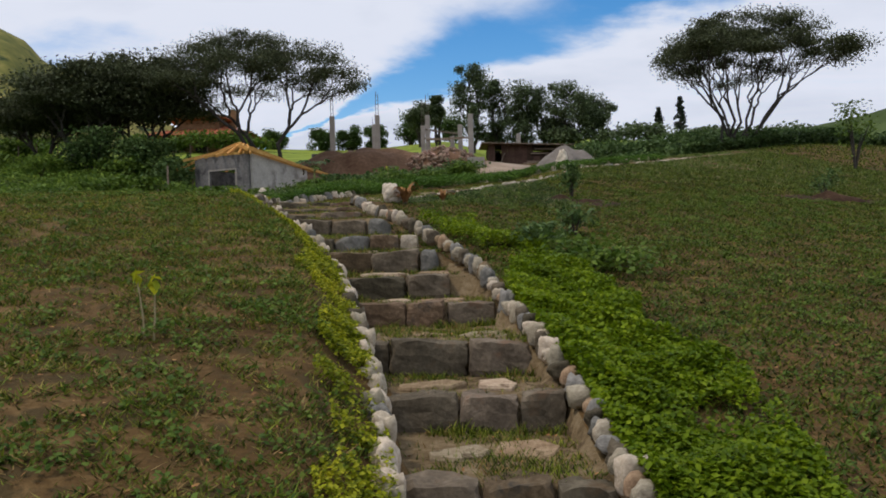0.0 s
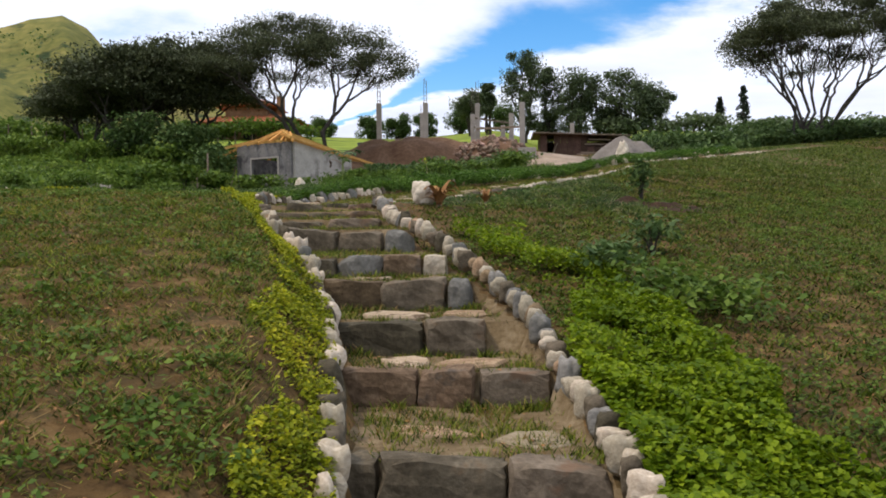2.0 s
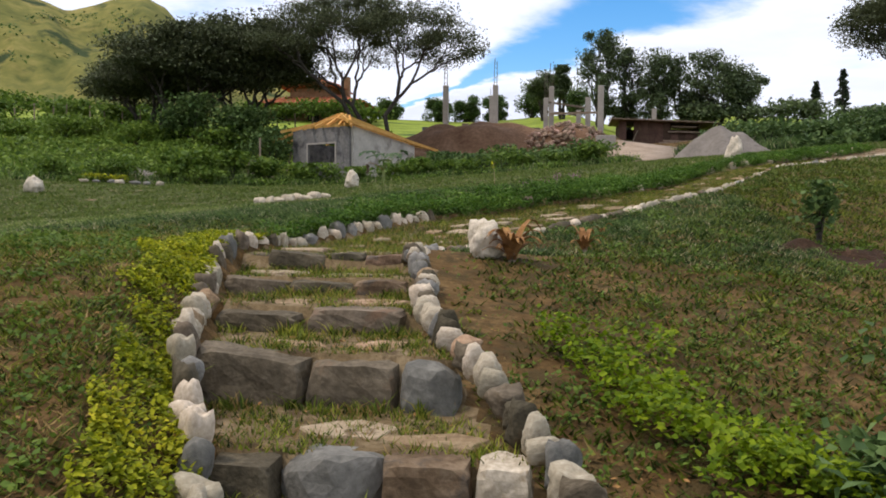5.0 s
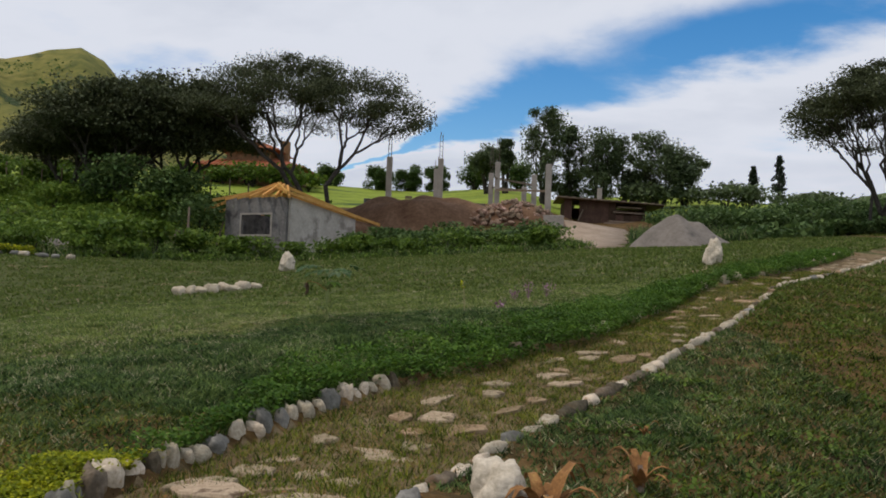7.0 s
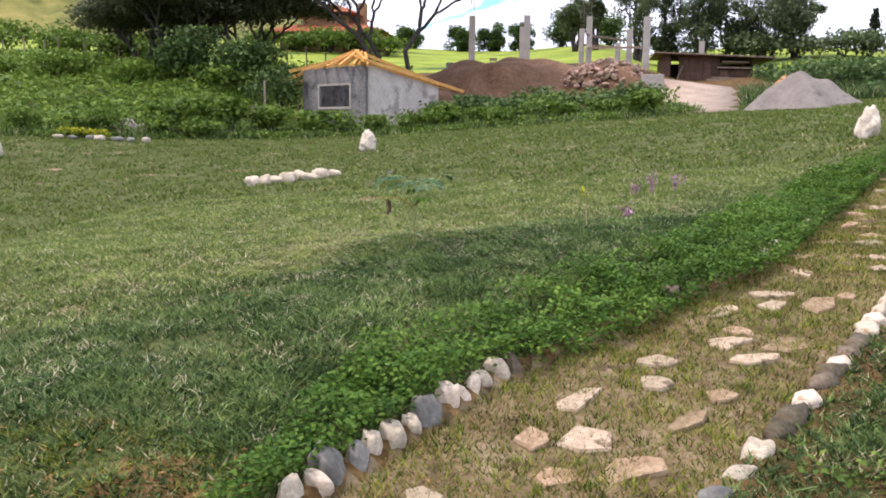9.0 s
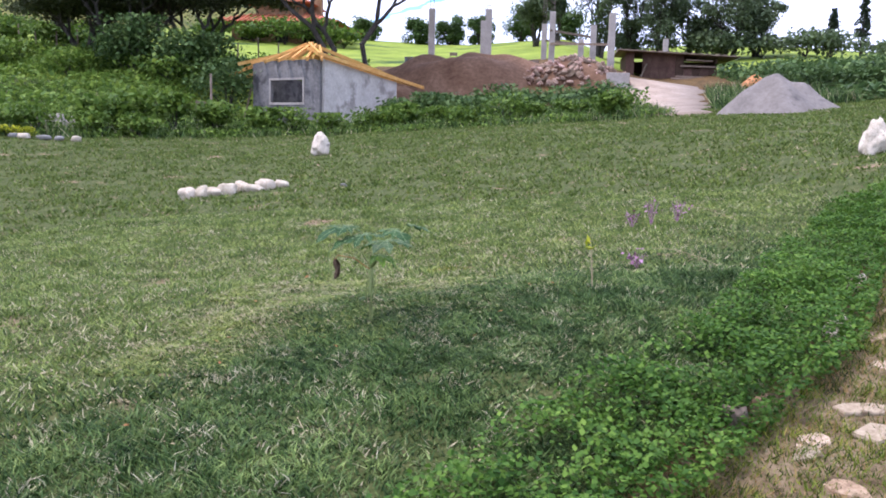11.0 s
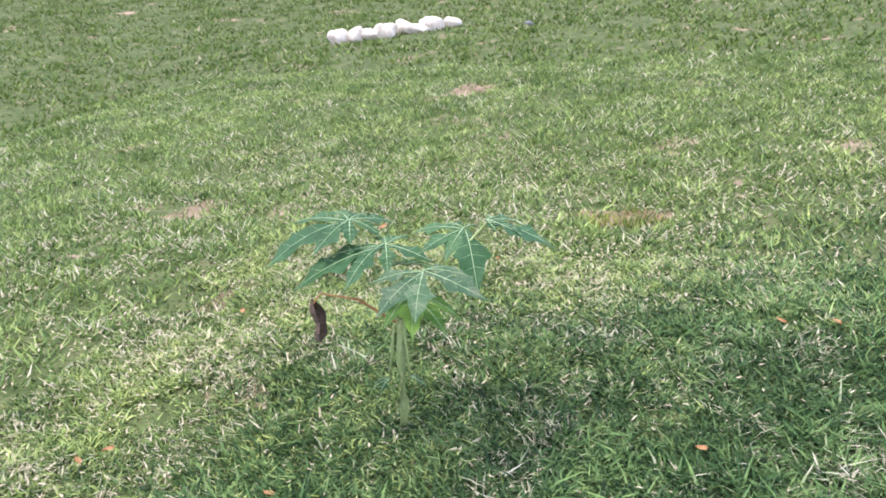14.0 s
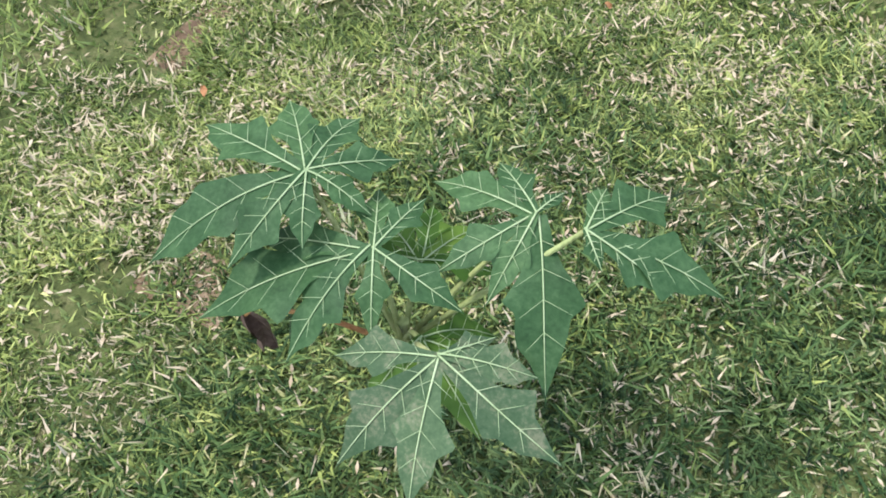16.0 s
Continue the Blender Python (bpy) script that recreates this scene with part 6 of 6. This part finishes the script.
# dry leaves on the grass
for k in range(14):
    x, y = (rnd.uniform(-4, -0.8), rnd.uniform(14.6, 17.8)) if k > 3 else ((-2.6, 15.45), (-2.72, 15.62), (-2.35, 15.55), (-3.3, 14.4))[k]
    bm = bmesh.new()
    L, W = rnd.uniform(0.025, 0.045), rnd.uniform(0.008, 0.014)
    rows = []
    for i in range(6):
        f = i / 5
        w = W * math.sin(math.pi * (0.08 + 0.84 * f))
        rows.append([bm.verts.new((f * L - L / 2, w, 0.006 + 0.01 * f * f)), bm.verts.new((f * L - L / 2, 0, 0.012 * f)), bm.verts.new((f * L - L / 2, -w, 0.008))])
    for a, b in zip(rows, rows[1:]):
        bm.faces.new((a[0], b[0], b[1], a[1]))
        bm.faces.new((a[1], b[1], b[2], a[2]))
    ob = obj("dry_leaf", bm, M_DRYLEAF)
    ob.matrix_world = pose(x, y, float(ground_z(x, y)) + 0.03, rnd.uniform(-25, 25), rnd.uniform(-25, 25), rnd.uniform(0, 360))
    tagged(ob, "curled brown dry leaf on the grass", "leaf", "fallen leaves")
# dead spiky plants beside the boulder
for x, y, s, n in ((-0.50, 11.06, 1.5, 24), (0.02, 11.75, 1.1, 8), (0.2, 12.6, 0.6, 6)):
    th_ = thing("withered_plant", (x, y, float(land(x, y)) - 0.01), "withered orange-brown strap-leaved plant", "plant", "withered plants")
    for k in range(n):
        a = 2 * math.pi * k / n + rnd.uniform(-0.3, 0.3)
        L = 0.17 * s * rnd.uniform(0.7, 1.2)
        d, sd = Vector((math.cos(a), math.sin(a), 0)), Vector((-math.sin(a), math.cos(a), 0))
        rise = rnd.uniform(0.5, 1.6)
        bm = bmesh.new()
        rows = []
        for i in range(6):
            f = i / 5
            p = d * L * f * 0.85 + Vector((0, 0, 0.02 + L * rise * (1.9 * f - 1.45 * f * f)))
            w = 0.022 * s * (1 - f ** 2) + 0.001
            rows.append([bm.verts.new(p + sd * w + Vector((0, 0, 0.006))), bm.verts.new(p), bm.verts.new(p - sd * w + Vector((0, 0, 0.006)))])
        for u, v in zip(rows, rows[1:]):
            bm.faces.new((u[0], v[0], v[1], u[1]))
            bm.faces.new((u[1], v[1], v[2], u[2]))
        part("leaf", bm, M_DRYLEAF, th_)
    bm = bmesh.new()
    tube(bm, [(0, 0, 0), (0.01, 0, 0.07 * s), (0.0, 0.01, 0.12 * s)], [0.02 * s, 0.018 * s, 0.012 * s], 7)
    part("stalk", bm, M_DRYWOOD, th_)
